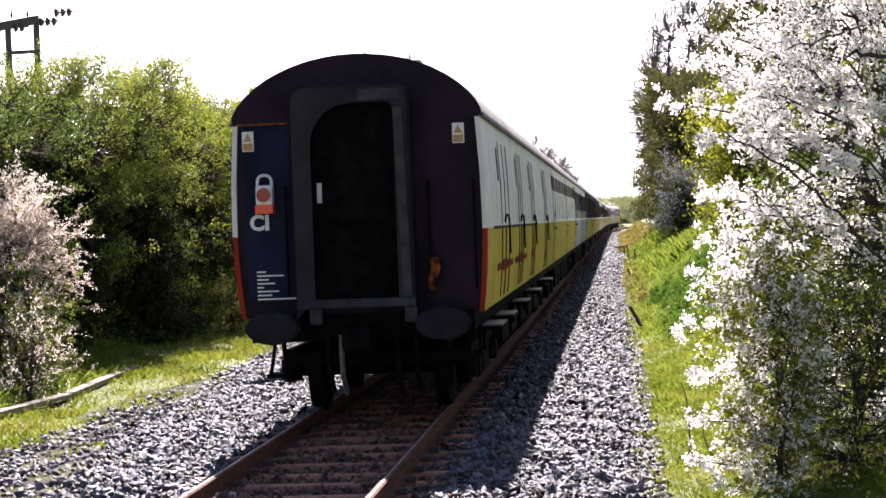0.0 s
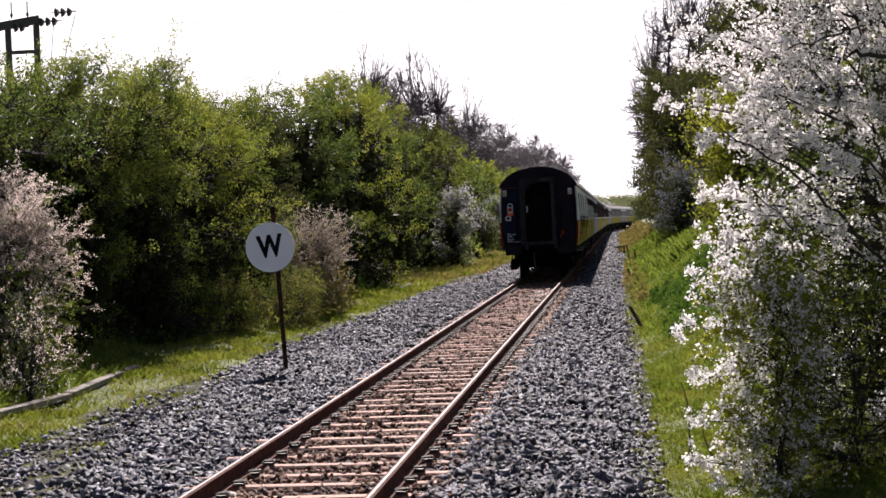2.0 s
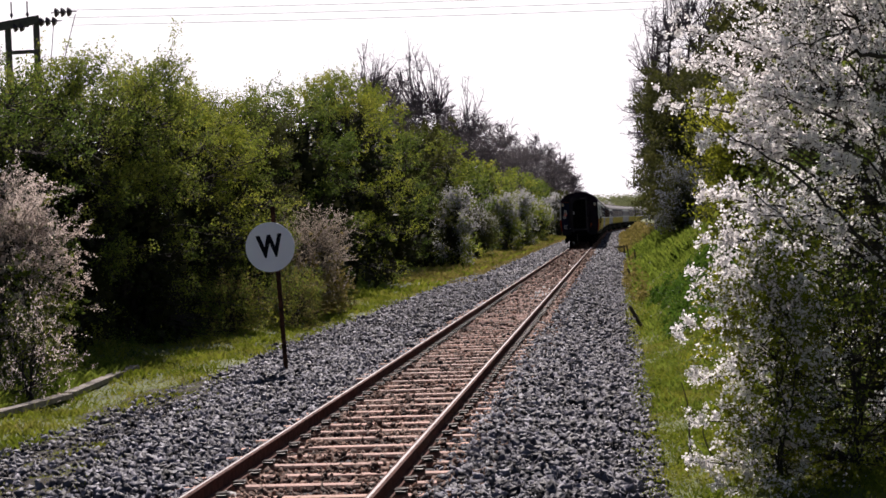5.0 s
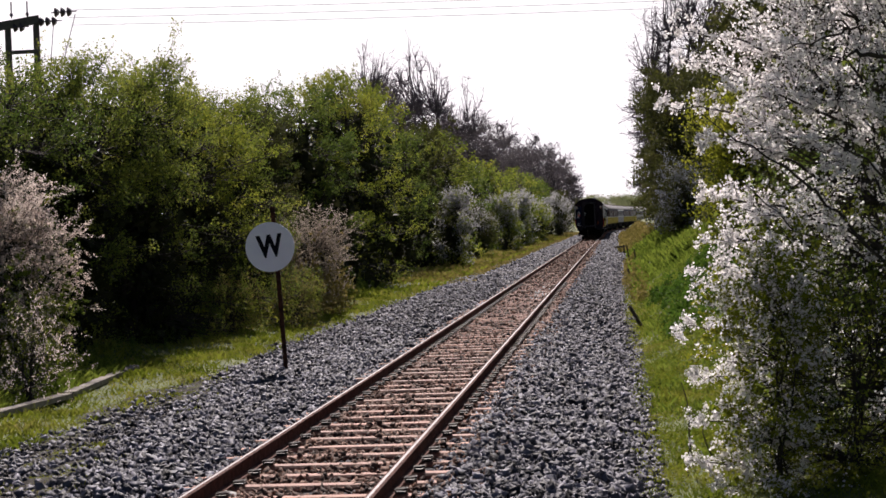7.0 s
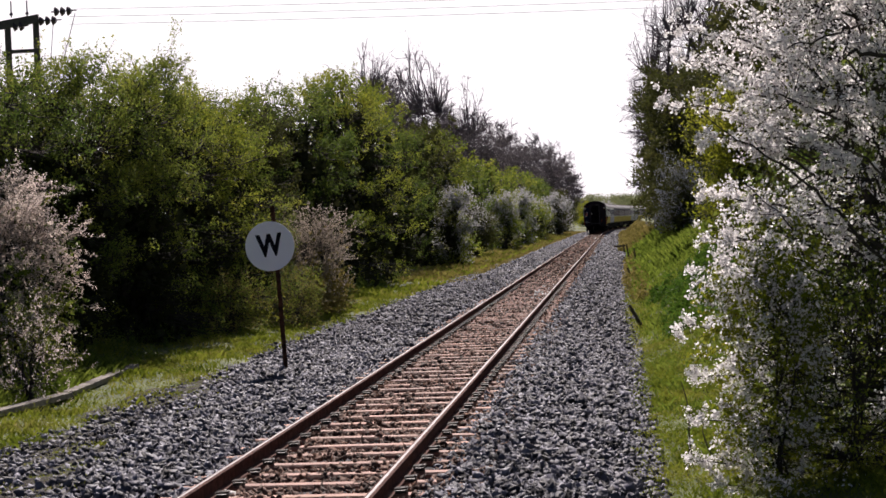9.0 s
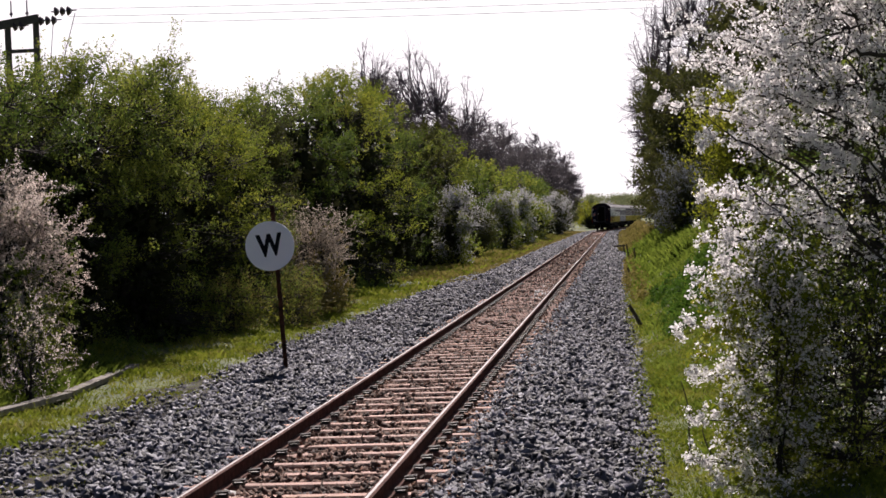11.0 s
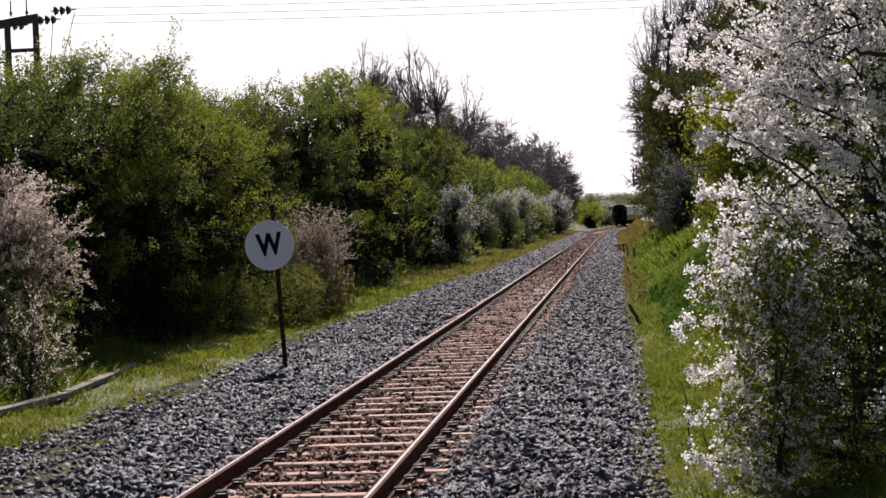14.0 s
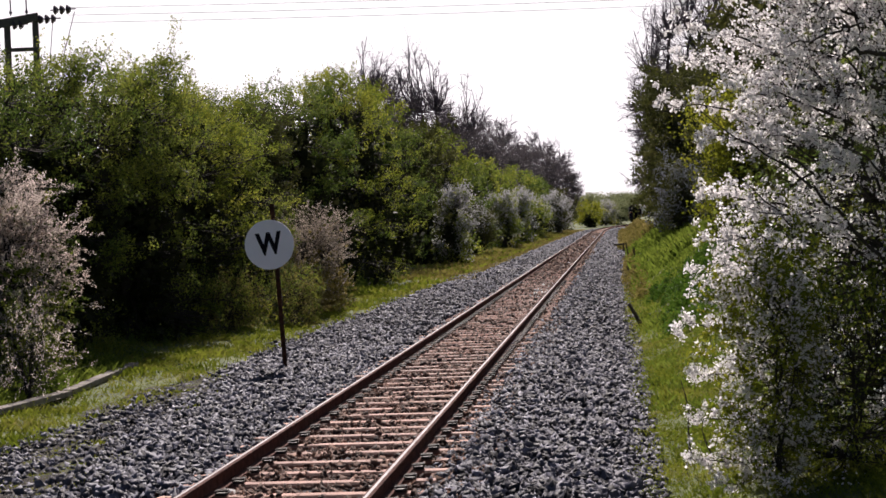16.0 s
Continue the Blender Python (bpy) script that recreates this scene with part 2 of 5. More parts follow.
def box_bm(x0, x1, y0, y1, z0, z1, bevel=0.0, bm=None):
    bm = bm or bmesh.new()
    made = bmesh.ops.create_cube(bm, size=1)["verts"]
    bmesh.ops.transform(bm, verts=made, matrix=Matrix.Translation(((x0 + x1) / 2, (y0 + y1) / 2, (z0 + z1) / 2)) @ Matrix.Diagonal((x1 - x0, y1 - y0, z1 - z0, 1)))
    if bevel:
        edges = list({e for v in made for e in v.link_edges})
        bmesh.ops.bevel(bm, geom=edges, offset=bevel, segments=2, affect="EDGES", profile=0.6)
    return bm


def cyl_bm(p0, p1, r0, r1=None, seg=12, bm=None, bevel=0.0):
    bm = bm or bmesh.new()
    p0, p1 = Vector(p0), Vector(p1)
    d = p1 - p0
    m = Matrix.Translation((p0 + p1) / 2) @ d.to_track_quat("Z", "Y").to_matrix().to_4x4()
    made = bmesh.ops.create_cone(bm, cap_ends=True, segments=seg, radius1=r0, radius2=r0 if r1 is None else r1, depth=d.length, matrix=m)["verts"]
    if bevel:
        edges = [e for e in {e for v in made for e in v.link_edges} if any(len(f.verts) > 4 for f in e.link_faces)]
        bmesh.ops.bevel(bm, geom=edges, offset=bevel, segments=2, affect="EDGES")
    return bm


def tubes(segs, sides=4):
    """Vertices, sizes, loops of tapered prisms. segs: rows x0 y0 z0 x1 y1 z1 r0 r1."""
    s = np.asarray(segs, dtype=np.float64)
    a, b = s[:, 0:3], s[:, 3:6]
    d = b - a
    d /= np.linalg.norm(d, axis=1, keepdims=True) + 1e-9
    ref = np.where(np.abs(d[:, 2:3]) > 0.9, np.array([[1.0, 0, 0]]), np.array([[0, 0, 1.0]]))
    u = np.cross(d, ref)
    u /= np.linalg.norm(u, axis=1, keepdims=True) + 1e-9
    w = np.cross(d, u)
    n = len(s)
    v = np.zeros((n, 2 * sides, 3))
    for k in range(sides):
        c, q = math.cos(2 * math.pi * k / sides), math.sin(2 * math.pi * k / sides)
        o = u * c + w * q
        v[:, k] = a + o * s[:, 6:7]
        v[:, sides + k] = b + o * s[:, 7:8]
    quad = np.array([[k, (k + 1) % sides, sides + (k + 1) % sides, sides + k] for k in range(sides)])
    loops = (np.arange(n)[:, None, None] * 2 * sides + quad[None]).reshape(-1)
    return v.reshape(-1, 3), np.full(n * sides, 4), loops


def leaves(centres, size, rng, flat=0.0, aspect=0.6):
    """One folded quad per leaf, of random turn."""
    n = len(centres)
    a = rng.normal(size=(n, 3))
    a /= np.linalg.norm(a, axis=1, keepdims=True)
    b = rng.normal(size=(n, 3))
    b[:, 2] -= flat
    b -= a * (a * b).sum(1, keepdims=True)
    b /= np.linalg.norm(b, axis=1, keepdims=True) + 1e-9
    nrm = np.cross(a, b)
    s = size * rng.uniform(0.6, 1.35, size=(n, 1))
    v = np.zeros((n, 4, 3))
    v[:, 0] = centres - a * s * 0.5
    v[:, 1] = centres + b * s * 0.5 * aspect + nrm * s * 0.12
    v[:, 2] = centres + a * s * 0.5
    v[:, 3] = centres - b * s * 0.5 * aspect + nrm * s * 0.12
    return v.reshape(-1, 3), np.full(n, 4), np.arange(4 * n)


# ================= lie of the land =================
BEND, RADIUS = 226.0, 1600.0


def track_x(y):
    """Sideways place of the track's centre line: straight, then a long bend."""
    y = np.asarray(y, dtype=float)
    return np.where(y > BEND, (y - BEND) ** 2 / (2 * RADIUS), 0.0)


def ground_z(x, y):
    """Height of the ground: flat verge on one side, a grassy bank on the other."""
    x, y = np.asarray(x, dtype=float) - track_x(y), np.asarray(y, dtype=float)
    bank = np.clip((x - 3.25) / 2.9, 0, 1)
    bank = bank * bank * (3 - 2 * bank) * 0.5 + bank * 0.5
    near = np.clip((y - 20.0) / 24.0, 0, 1)
    bank = bank * (0.18 + 0.82 * near * near * (3 - 2 * near))
    left = np.clip((-x - 6.0) / 6.0, 0, 1)
    wob = 0.05 * np.sin(x * 1.9 + y * 0.33) + 0.04 * np.sin(y * 0.71 - x * 0.8) + 0.03 * np.sin(y * 1.9 + x * 2.3)
    keep = np.clip((np.abs(x) - 3.0) / 1.5, 0, 1)
    return -0.43 + 1.95 * bank + 0.35 * left + wob * keep


def grid_mesh(name, xs, ys, zfun, mat):
    X, Y = np.meshgrid(xs, ys)
    TX = X + track_x(Y)
    Z = zfun(TX, Y)
    nx, ny = len(xs), len(ys)
    v = np.stack([TX, Y, Z], -1).reshape(-1, 3)
    i = (np.arange(ny - 1)[:, None] * nx + np.arange(nx - 1)[None]).reshape(-1)
    loops = np.stack([i, i + 1, i + nx + 1, i + nx], -1).reshape(-1)
    return fast_mesh(name, v, np.full(len(i), 4), loops, mat, smooth=True)


ys_far = np.concatenate([np.arange(-60, 0, 4), np.arange(0, 70, 0.5), np.arange(70, 180, 2), np.arange(180, 620, 6), [700, 900, 1400, 2500, 4000]])
xs_far = np.concatenate([[-2500, -900, -300, -120, -60, -30], np.arange(-20, -4, 0.8), np.arange(-4, 8, 0.35), np.arange(8, 20, 1.0), [30, 60, 120, 300, 900, 2500]])


ground = new("ground", grid_mesh("ground", xs_far, ys_far, ground_z, M["ground"]))
tagged(ground, "rough grassy ground with a verge and a bank beside the railway", "ground", kind="structure")


def ballast_z(x, y):
    """Ballast: level between the rails, shoulders falling to the verge."""
    x = np.asarray(x, dtype=float) - track_x(y)
    ax = np.abs(x)
    side = np.where(x < 0, 4.75, 3.3)
    t = np.clip((ax - 1.55) / (side - 1.55), 0, 1)
    bed = np.where(ax < 1.2, -0.215, -0.19)
    return bed - 0.27 * t ** 1.2 + 0.012 * np.sin(y * 2.3 + x * 5.0) + 0.012 * np.sin(y * 5.1 - x * 3.0)


xs_b = np.concatenate([np.linspace(-4.75, -1.5, 14), np.linspace(-1.35, 1.35, 14), np.linspace(1.5, 3.3, 10)])
ys_b = np.concatenate([np.arange(-8, 70, 0.4), np.arange(70, 240, 2), np.arange(240, 620, 5)])
ballast = new("ballast", grid_mesh("ballast", xs_b, ys_b, ballast_z, M["ballast_bed"]))
tagged(ballast, "bed of grey crushed stone ballast under the track", "ballast", kind="structure")



def clean_edge(y):
    """Where the clean stones give way to mossy soil."""
    return np.clip(-2.3 - 0.094 * (np.asarray(y, dtype=float) - 17.4), -4.4, -2.15)


def dirt_z(x, y):
    """Mossy soil washed over the outer ballast, in ragged patches."""
    rel = np.asarray(x, dtype=float) - track_x(y)
    patch = np.sin(rel * 2.7 + y * 0.9) + np.sin(y * 0.47 + 1.3) + 0.8 * np.sin(y * 2.1 - rel * 3.0) + 0.6 * np.sin(y * 5.3 + rel * 6.1)
    return ballast_z(x, y) - 0.045 + 0.06 * np.clip((clean_edge(y) - rel + 0.3) / 0.8, 0, 1) + 0.012 * patch


dirt = new("verge_soil", grid_mesh("verge_soil", np.linspace(-4.95, -2.0, 50), np.arange(12, 75, 0.12), dirt_z, M["dirt"]))
tagged(dirt, "dark mossy soil over the outer edge of the ballast", "soil", kind="structure")

# bright haze of the sky low over the land, far off
hz = bpy.data.materials.new("bright_sky_haze")
hz.use_nodes = True
hb = hz.node_tree.nodes["Principled BSDF"]
hb.inputs["Base Color"].default_value = (0, 0, 0, 1)
hb.inputs["Specular IOR Level"].default_value = 0
hb.inputs["Emission Color"].default_value = (1.0, 0.985, 1.0, 1)
hb.inputs["Emission Strength"].default_value = 0.85
hv, hf = [], []
for k in range(33):
    a = radians(-48 + 3 * k)
    hv += [(3600 * math.sin(a), 3600 * math.cos(a), -60), (3600 * math.sin(a), 3600 * math.cos(a), 1250)]
    if k:
        hf.append((2 * k - 2, 2 * k, 2 * k + 1, 2 * k - 1))
tagged(mesh_ob("backdrop", hv, hf, hz), "plain white hazy sky low over the horizon", "sky", kind="structure")

# ================= track =================
track = empty("railway_track")
tagged(track, "single railway line of steel rails on rusty steel sleepers", "railway track", kind="structure")
PROFILE = [(-0.07, -0.159), (-0.07, -0.148), (-0.012, -0.132), (-0.010, -0.052), (-0.035, -0.040), (-0.036, -0.010), (-0.013, 0.0),
           (0.013, 0.0), (0.036, -0.010), (0.035, -0.040), (0.010, -0.052), (0.012, -0.132), (0.07, -0.148), (0.07, -0.159)]


LEFT, RIGHT = 0.7525, 0.803


def make_rail(side):
    ys = np.concatenate([np.arange(-8, 240, 8), np.arange(240, 620, 6)])
    verts, faces, idx = [], [], []
    k = len(PROFILE)
    for j, y in enumerate(ys):
        cx = float(track_x(y)) + (RIGHT if side > 0 else -LEFT)
        verts += [(cx + px, y, pz) for px, pz in PROFILE]
        if j:
            o = (j - 1) * k
            for i in range(k):
                i2 = (i + 1) % k
                faces.append((o + i, o + k + i, o + k + i2, o + i2))
                idx.append(1 if i == 6 else 0)
    return mesh_ob("rail", verts, faces, [M["rail_side"], M["rail_head"]], track, "rusty steel rail with a polished running surface", idx)


make_rail(-1)
make_rail(1)
PITCH, FIRST = 0.6734, 14.865 - 0.6734 * 34


def sleeper_shape():
    """Inverted steel trough: sloping sides, rounded top, ends bent down."""
    prof = [(-0.13, -0.10), (-0.10, -0.025), (-0.075, -0.004), (0.075, -0.004), (0.10, -0.025), (0.13, -0.10)]
    stations = [(-1.29, -0.09, 0.85), (-1.25, -0.02, 0.97), (-1.2, 0.0, 1.0), (1.2, 0.0, 1.0), (1.25, -0.02, 0.97), (1.29, -0.09, 0.85)]
    verts, faces = [], []
    for x, dz, w in stations:
        verts += [(x, py * w, pz + dz - 0.160) for py, pz in prof]
    k = len(prof)
    for j in range(len(stations) - 1):
        for i in range(k - 1):
            o = j * k + i
            faces.append((o, o + k, o + k + 1, o + 1))
    faces.append(tuple(range(k))[::-1])
    faces.append(tuple(range((len(stations) - 1) * k, len(stations) * k)))
    return verts, faces


def clip_shape():
    """Rail fastening: a base lug with a bent spring clip reaching over the rail's foot."""
    bm = box_bm(-0.055, 0.055, -0.045, 0.045, -0.165, -0.140, 0.006)
    cyl_bm((-0.05, -0.03, -0.128), (0.05, -0.03, -0.120), 0.011, seg=6, bm=bm)
    cyl_bm((-0.05, 0.03, -0.128), (0.05, 0.03, -0.120), 0.011, seg=6, bm=bm)
    cyl_bm((0.05, -0.036, -0.122), (0.05, 0.036, -0.122), 0.012, seg=6, bm=bm)
    return bm


sv, sf = sleeper_shape()
first = mesh_ob("sleeper", sv, sf, M["sleeper"], track)
first.matrix_basis = pose(0, FIRST, 0)
cb = part("rail_clip", clip_shape(), M["clip"], track)
cb.matrix_basis = pose(RIGHT + 0.11, FIRST, 0)
clip_data = cb.data
rs = random.Random(4)


def along(y):
    slope = (y - BEND) / RADIUS if y > BEND else 0.0
    return pose(float(track_x(y)), y, 0, 0, 0, -math.degrees(math.atan(slope)))


for k in range(1, 300):
    o = new("sleeper", first.data)
    o.parent = track
    o.matrix_basis = along(FIRST + k * PITCH) @ pose(0, rs.uniform(-0.02, 0.02), rs.uniform(-0.008, 0.0), 0, 0, rs.uniform(-0.6, 0.6))
for k in range(26, 105):
    for sx, out in ((-1, -1), (-1, 1), (1, -1), (1, 1)):
        o = new("rail_clip", clip_data)
        o.parent = track
        o.matrix_basis = along(FIRST + k * PITCH) @ pose((RIGHT if sx > 0 else -LEFT) + out * 0.11, 0, 0, 0, 0, 0 if out > 0 else 180)
far_v, far_f = [], []
for k in range(300, 640):
    m = along(FIRST + k * PITCH)
    o = len(far_v)
    far_v += [tuple(m @ Vector(v)) for v in sv]
    far_f += [tuple(i + o for i in f) for f in sf]
far_sl = mesh_ob("far_sleepers", far_v, far_f, M["sleeper"], track)
tagged(far_sl, kind="stuff")

# ================= train =================
COACH_L, COACH_PITCH = 19.66, 20.1


def section(z):
    """Half width of a coach body at a height above the rail."""
    pts = [(1.15, 1.34), (1.5, 1.385), (2.0, 1.41), (2.6, 1.405), (3.3, 1.365)]
    return float(np.interp(z, [p[0] for p in pts], [p[1] for p in pts]))


def roof_arc():
    """Half of the roof's outline: a tight shoulder running into a flat crown."""
    pts = []
    for k in range(15):
        a = math.pi / 2 * k / 14
        pts.append((1.40 * math.cos(a), 3.30 + 0.73 * math.sin(a) ** 1.22))
    pts[-1] = (0.0, 4.03)
    return pts


ROOF = roof_arc()
ROOF_FULL = ROOF + [(-x, z) for x, z in ROOF[-2::-1]]


def extrude_x_profile(profile, y0, y1, closed=True):
    verts = [(x, y0, z) for x, z in profile] + [(x, y1, z) for x, z in profile]
    k = len(profile)
    faces = [(i, i + 1, k + i + 1, k + i) for i in range(k - 1)]
    if closed:
        faces.append((k - 1, 0, k, 2 * k - 1))
        faces += [tuple(range(k))[::-1], tuple(range(k, 2 * k))]
    return verts, faces


def side_band(parent, name, z0, z1, y0, y1, mat, label="", proud=0.0, only=0):
    """A strip of body side, curved with the body's section, on both sides, 5 cm thick."""
    zs = np.linspace(z0, z1, 5)
    for s in (1, -1) if not only else (only,):
        prof = [(s * (section(z) + proud), z) for z in zs] + [(s * (section(z) - 0.05), z) for z in zs[::-1]]
        v, f = extrude_x_profile(prof, y0, y1)
        mesh_ob(name, v, f, mat, parent, label)


def small_box(parent, name, x0, x1, y0, y1, z0, z1, mat, label="", bevel=0.0):
    return part(name, box_bm(x0, x1, y0, y1, z0, z1, bevel), mat, parent, label)


def wheelset(parent, y):
    for s in (1, -1):
        bm = cyl_bm((s * 0.69, y, 0.457), (s * 0.82, y, 0.457), 0.457, seg=20)
        cyl_bm((s * 0.66, y, 0.457), (s * 0.69, y, 0.457), 0.485, seg=20, bm=bm)
        part("wheel", bm, M["black"], parent)
    part("axle", cyl_bm((-0.7, y, 0.457), (0.7, y, 0.457), 0.08, seg=8), M["black"], parent)


def bogie(coach, y):
    bg = empty("bogie")
    bg.parent = coach
    bm = bmesh.new()
    for s in (1, -1):
        box_bm(s * 1.04 - 0.06, s * 1.04 + 0.06, y - 1.75, y + 1.75, 0.52, 0.72, 0.02, bm)
        box_bm(s * 1.06 - 0.07, s * 1.06 + 0.07, y - 0.45, y + 0.45, 0.30, 0.55, 0.02, bm)
        for d in (-1.295, 1.295):
            box_bm(s * 1.08 - 0.09, s * 1.08 + 0.09, y + d - 0.16, y + d + 0.16, 0.32, 0.62, 0.03, bm)
            for q in (-0.32, 0.32):
                cyl_bm((s * 1.08, y + d + q, 0.36), (s * 1.08, y + d + q, 0.60), 0.075, seg=8, bm=bm)
    box_bm(-1.0, 1.0, y - 0.2, y + 0.2, 0.5, 0.8, 0.02, bm)
    for d in (-1.72, 1.72):
        box_bm(-1.0, 1.0, y + d - 0.05, y + d + 0.05, 0.52, 0.68, 0.01, bm)
    part("bogie_frame", bm, M["black"], bg)
    wheelset(bg, y - 1.295)
    wheelset(bg, y + 1.295)


def coach_common(coach):
    y0, y1 = -COACH_L / 2, COACH_L / 2
    v, f = extrude_x_profile([(x, z) for x, z in ROOF_FULL] + [(-1.30, 3.28), (1.30, 3.28)], y0, y1)
    mesh_ob("roof", v, f, M["roof"], coach, "curved pale grey roof", smooth=False)
    for s in (1, -1):
        small_box(coach, "gutter", s * 1.395 - 0.02, s * 1.395 + 0.02, y0, y1, 3.285, 3.325, M["roof"])
    bm = box_bm(-1.22, 1.22, y0 + 0.1, y1 - 0.1, 1.0, 1.17)
    for s in (1, -1):
        box_bm(s * 1.18 - 0.05, s * 1.18 + 0.05, y0, y1, 0.95, 1.16, 0, bm)
        for yy in (-4.2, -2.2, 0.4, 2.6, 4.6):
            box_bm(s * 0.95 - 0.25, s * 0.95 + 0.25, yy - 0.7, yy + 0.7, 0.45, 0.98, 0.04, bm)
    part("underframe", bm, M["black"], coach, "black underframe with battery boxes")
    bogie(coach, -7.087)
    bogie(coach, 7.087)
    for i, yy in enumerate(np.linspace(y0 + 1.5, y1 - 1.5, 7)):
        bm = box_bm(0.35, 0.6, yy - 0.2, yy + 0.2, 3.93, 4.06, 0.03)
        part("roof_vent", bm, M["roof"], coach)
    # inner closing walls: ends and a floor
    end = [(s * section(z), z) for s in (1,) for z in np.linspace(1.15, 3.3, 6)] + ROOF_FULL[1:-1] + [(-section(z), z) for z in np.linspace(3.3, 1.15, 6)]
    return end


def gangway(coach, y, out):
    """Rubber-and-steel gangway bellows between coaches."""
    bm = bmesh.new()
    for j in range(4):
        d = out * (0.03 + j * 0.055)
        for s in (1, -1):
            box_bm(s * 0.6 - 0.09, s * 0.6 + 0.09, y + d - 0.02, y + d + 0.02, 1.15, 3.5, 0, bm)
        box_bm(-0.69, 0.69, y + d - 0.02, y + d + 0.02, 3.4, 3.62, 0, bm)
    part("gangway_bellows", bm, M["black"], coach)


def bolt_buffers(coach, y, out):
    for s in (1, -1):
        bm = cyl_bm((s * 0.93, y, 1.06), (s * 0.93, y + out * 0.36, 1.06), 0.14, 0.11, seg=14)
        part("buffer_housing", bm, M["black"], coach)
        bm = cyl_bm((0, -0.05, 0), (0, 0.07, 0), 0.5, seg=30, bevel=0.05)
        bmesh.ops.transform(bm, verts=bm.verts, matrix=Matrix.Translation((s * 0.93, y + out * 0.42 - 0.03, 1.06)) @ Matrix.Diagonal((0.60, 1, 0.36, 1)))
        part("buffer_head", bm, M["buffer"], coach, "oval steel buffer head")


def passenger_coach(label, lower, upper, lower_label, sill=2.12, head=3.0, panel="cream", cantrail="stone_grey"):
    coach = empty("railway_coach")
    tagged(coach, label, "railway coach", "coaches of the train")
    y0, y1 = -COACH_L / 2, COACH_L / 2
    end = coach_common(coach)
    side_band(coach, "lower_panel", 1.15, 2.06, y0, y1, M[lower], lower_label)
    side_band(coach, "waist_line", 2.06, 2.12, y0, y1, M["cream"])
    side_band(coach, "upper_band", head, 3.30, y0, y1, M[cantrail])
    if sill > 2.2:
        side_band(coach, "middle_panel", 2.12, sill, y0, y1, M[panel])
        for yy in np.arange(y0 + 1.2, y1 - 1, 1.25):
            side_band(coach, "panel_seam", 2.14, sill, yy, yy + 0.1, M["seam"], "", 0.006)
    n = 8
    gap = (COACH_L - 2.6) / n
    ys = [y0 + 1.3 + i * gap for i in range(n)]
    edges = [y0] + [q for yy in ys for q in (yy + 0.28, yy + gap - 0.28)] + [y1]
    for i in range(0, len(edges), 2):
        side_band(coach, "window_pillar", sill, head, edges[i], edges[i + 1], M[upper])
    for yy in ys:
        side_band(coach, "window", sill, head, yy + 0.28, yy + gap - 0.28, M["glass"], "dark glazed coach window", -0.02)
    for yy in (y0 + 0.55, y1 - 0.55, 0.0):
        for s in (1, -1):
            for d in (-0.36, 0.36):
                side_band(coach, "door_seam", 1.2, 3.2, yy + d - 0.012, yy + d + 0.012, M["black"], "", 0.006, s)
            small_box(coach, "door_handle", s * 1.41 - 0.02, s * 1.41 + 0.03, yy + 0.22, yy + 0.3, 1.9, 1.95, M["black"])
    for y, out in ((y0, -1), (y1, 1)):
        v, f = extrude_x_profile(end, y - out * 0.02, y - out * 0.08)
        mesh_ob("end_wall", v, f, M["coach_end"], coach)
        gangway(coach, y, out)
        bolt_buffers(coach, y, out)
    return coach


def lettering(text, size, parent, m, mat, name="lettering"):
    cu = bpy.data.curves.new(name, "FONT")
    cu.body, cu.size, cu.extrude = text, size, 0.002
    cu.offset = size * 0.04
    cu.align_x, cu.align_y = "CENTER", "CENTER"
    cu.materials.append(mat)
    ob = new(name, cu)
    dg = bpy.context.evaluated_depsgraph_get()
    me = bpy.data.meshes.new_from_object(ob.evaluated_get(dg))
    bpy.data.objects.remove(ob)
    o = new(name, me)
    o.parent = parent
    o.matrix_basis = m
    return o


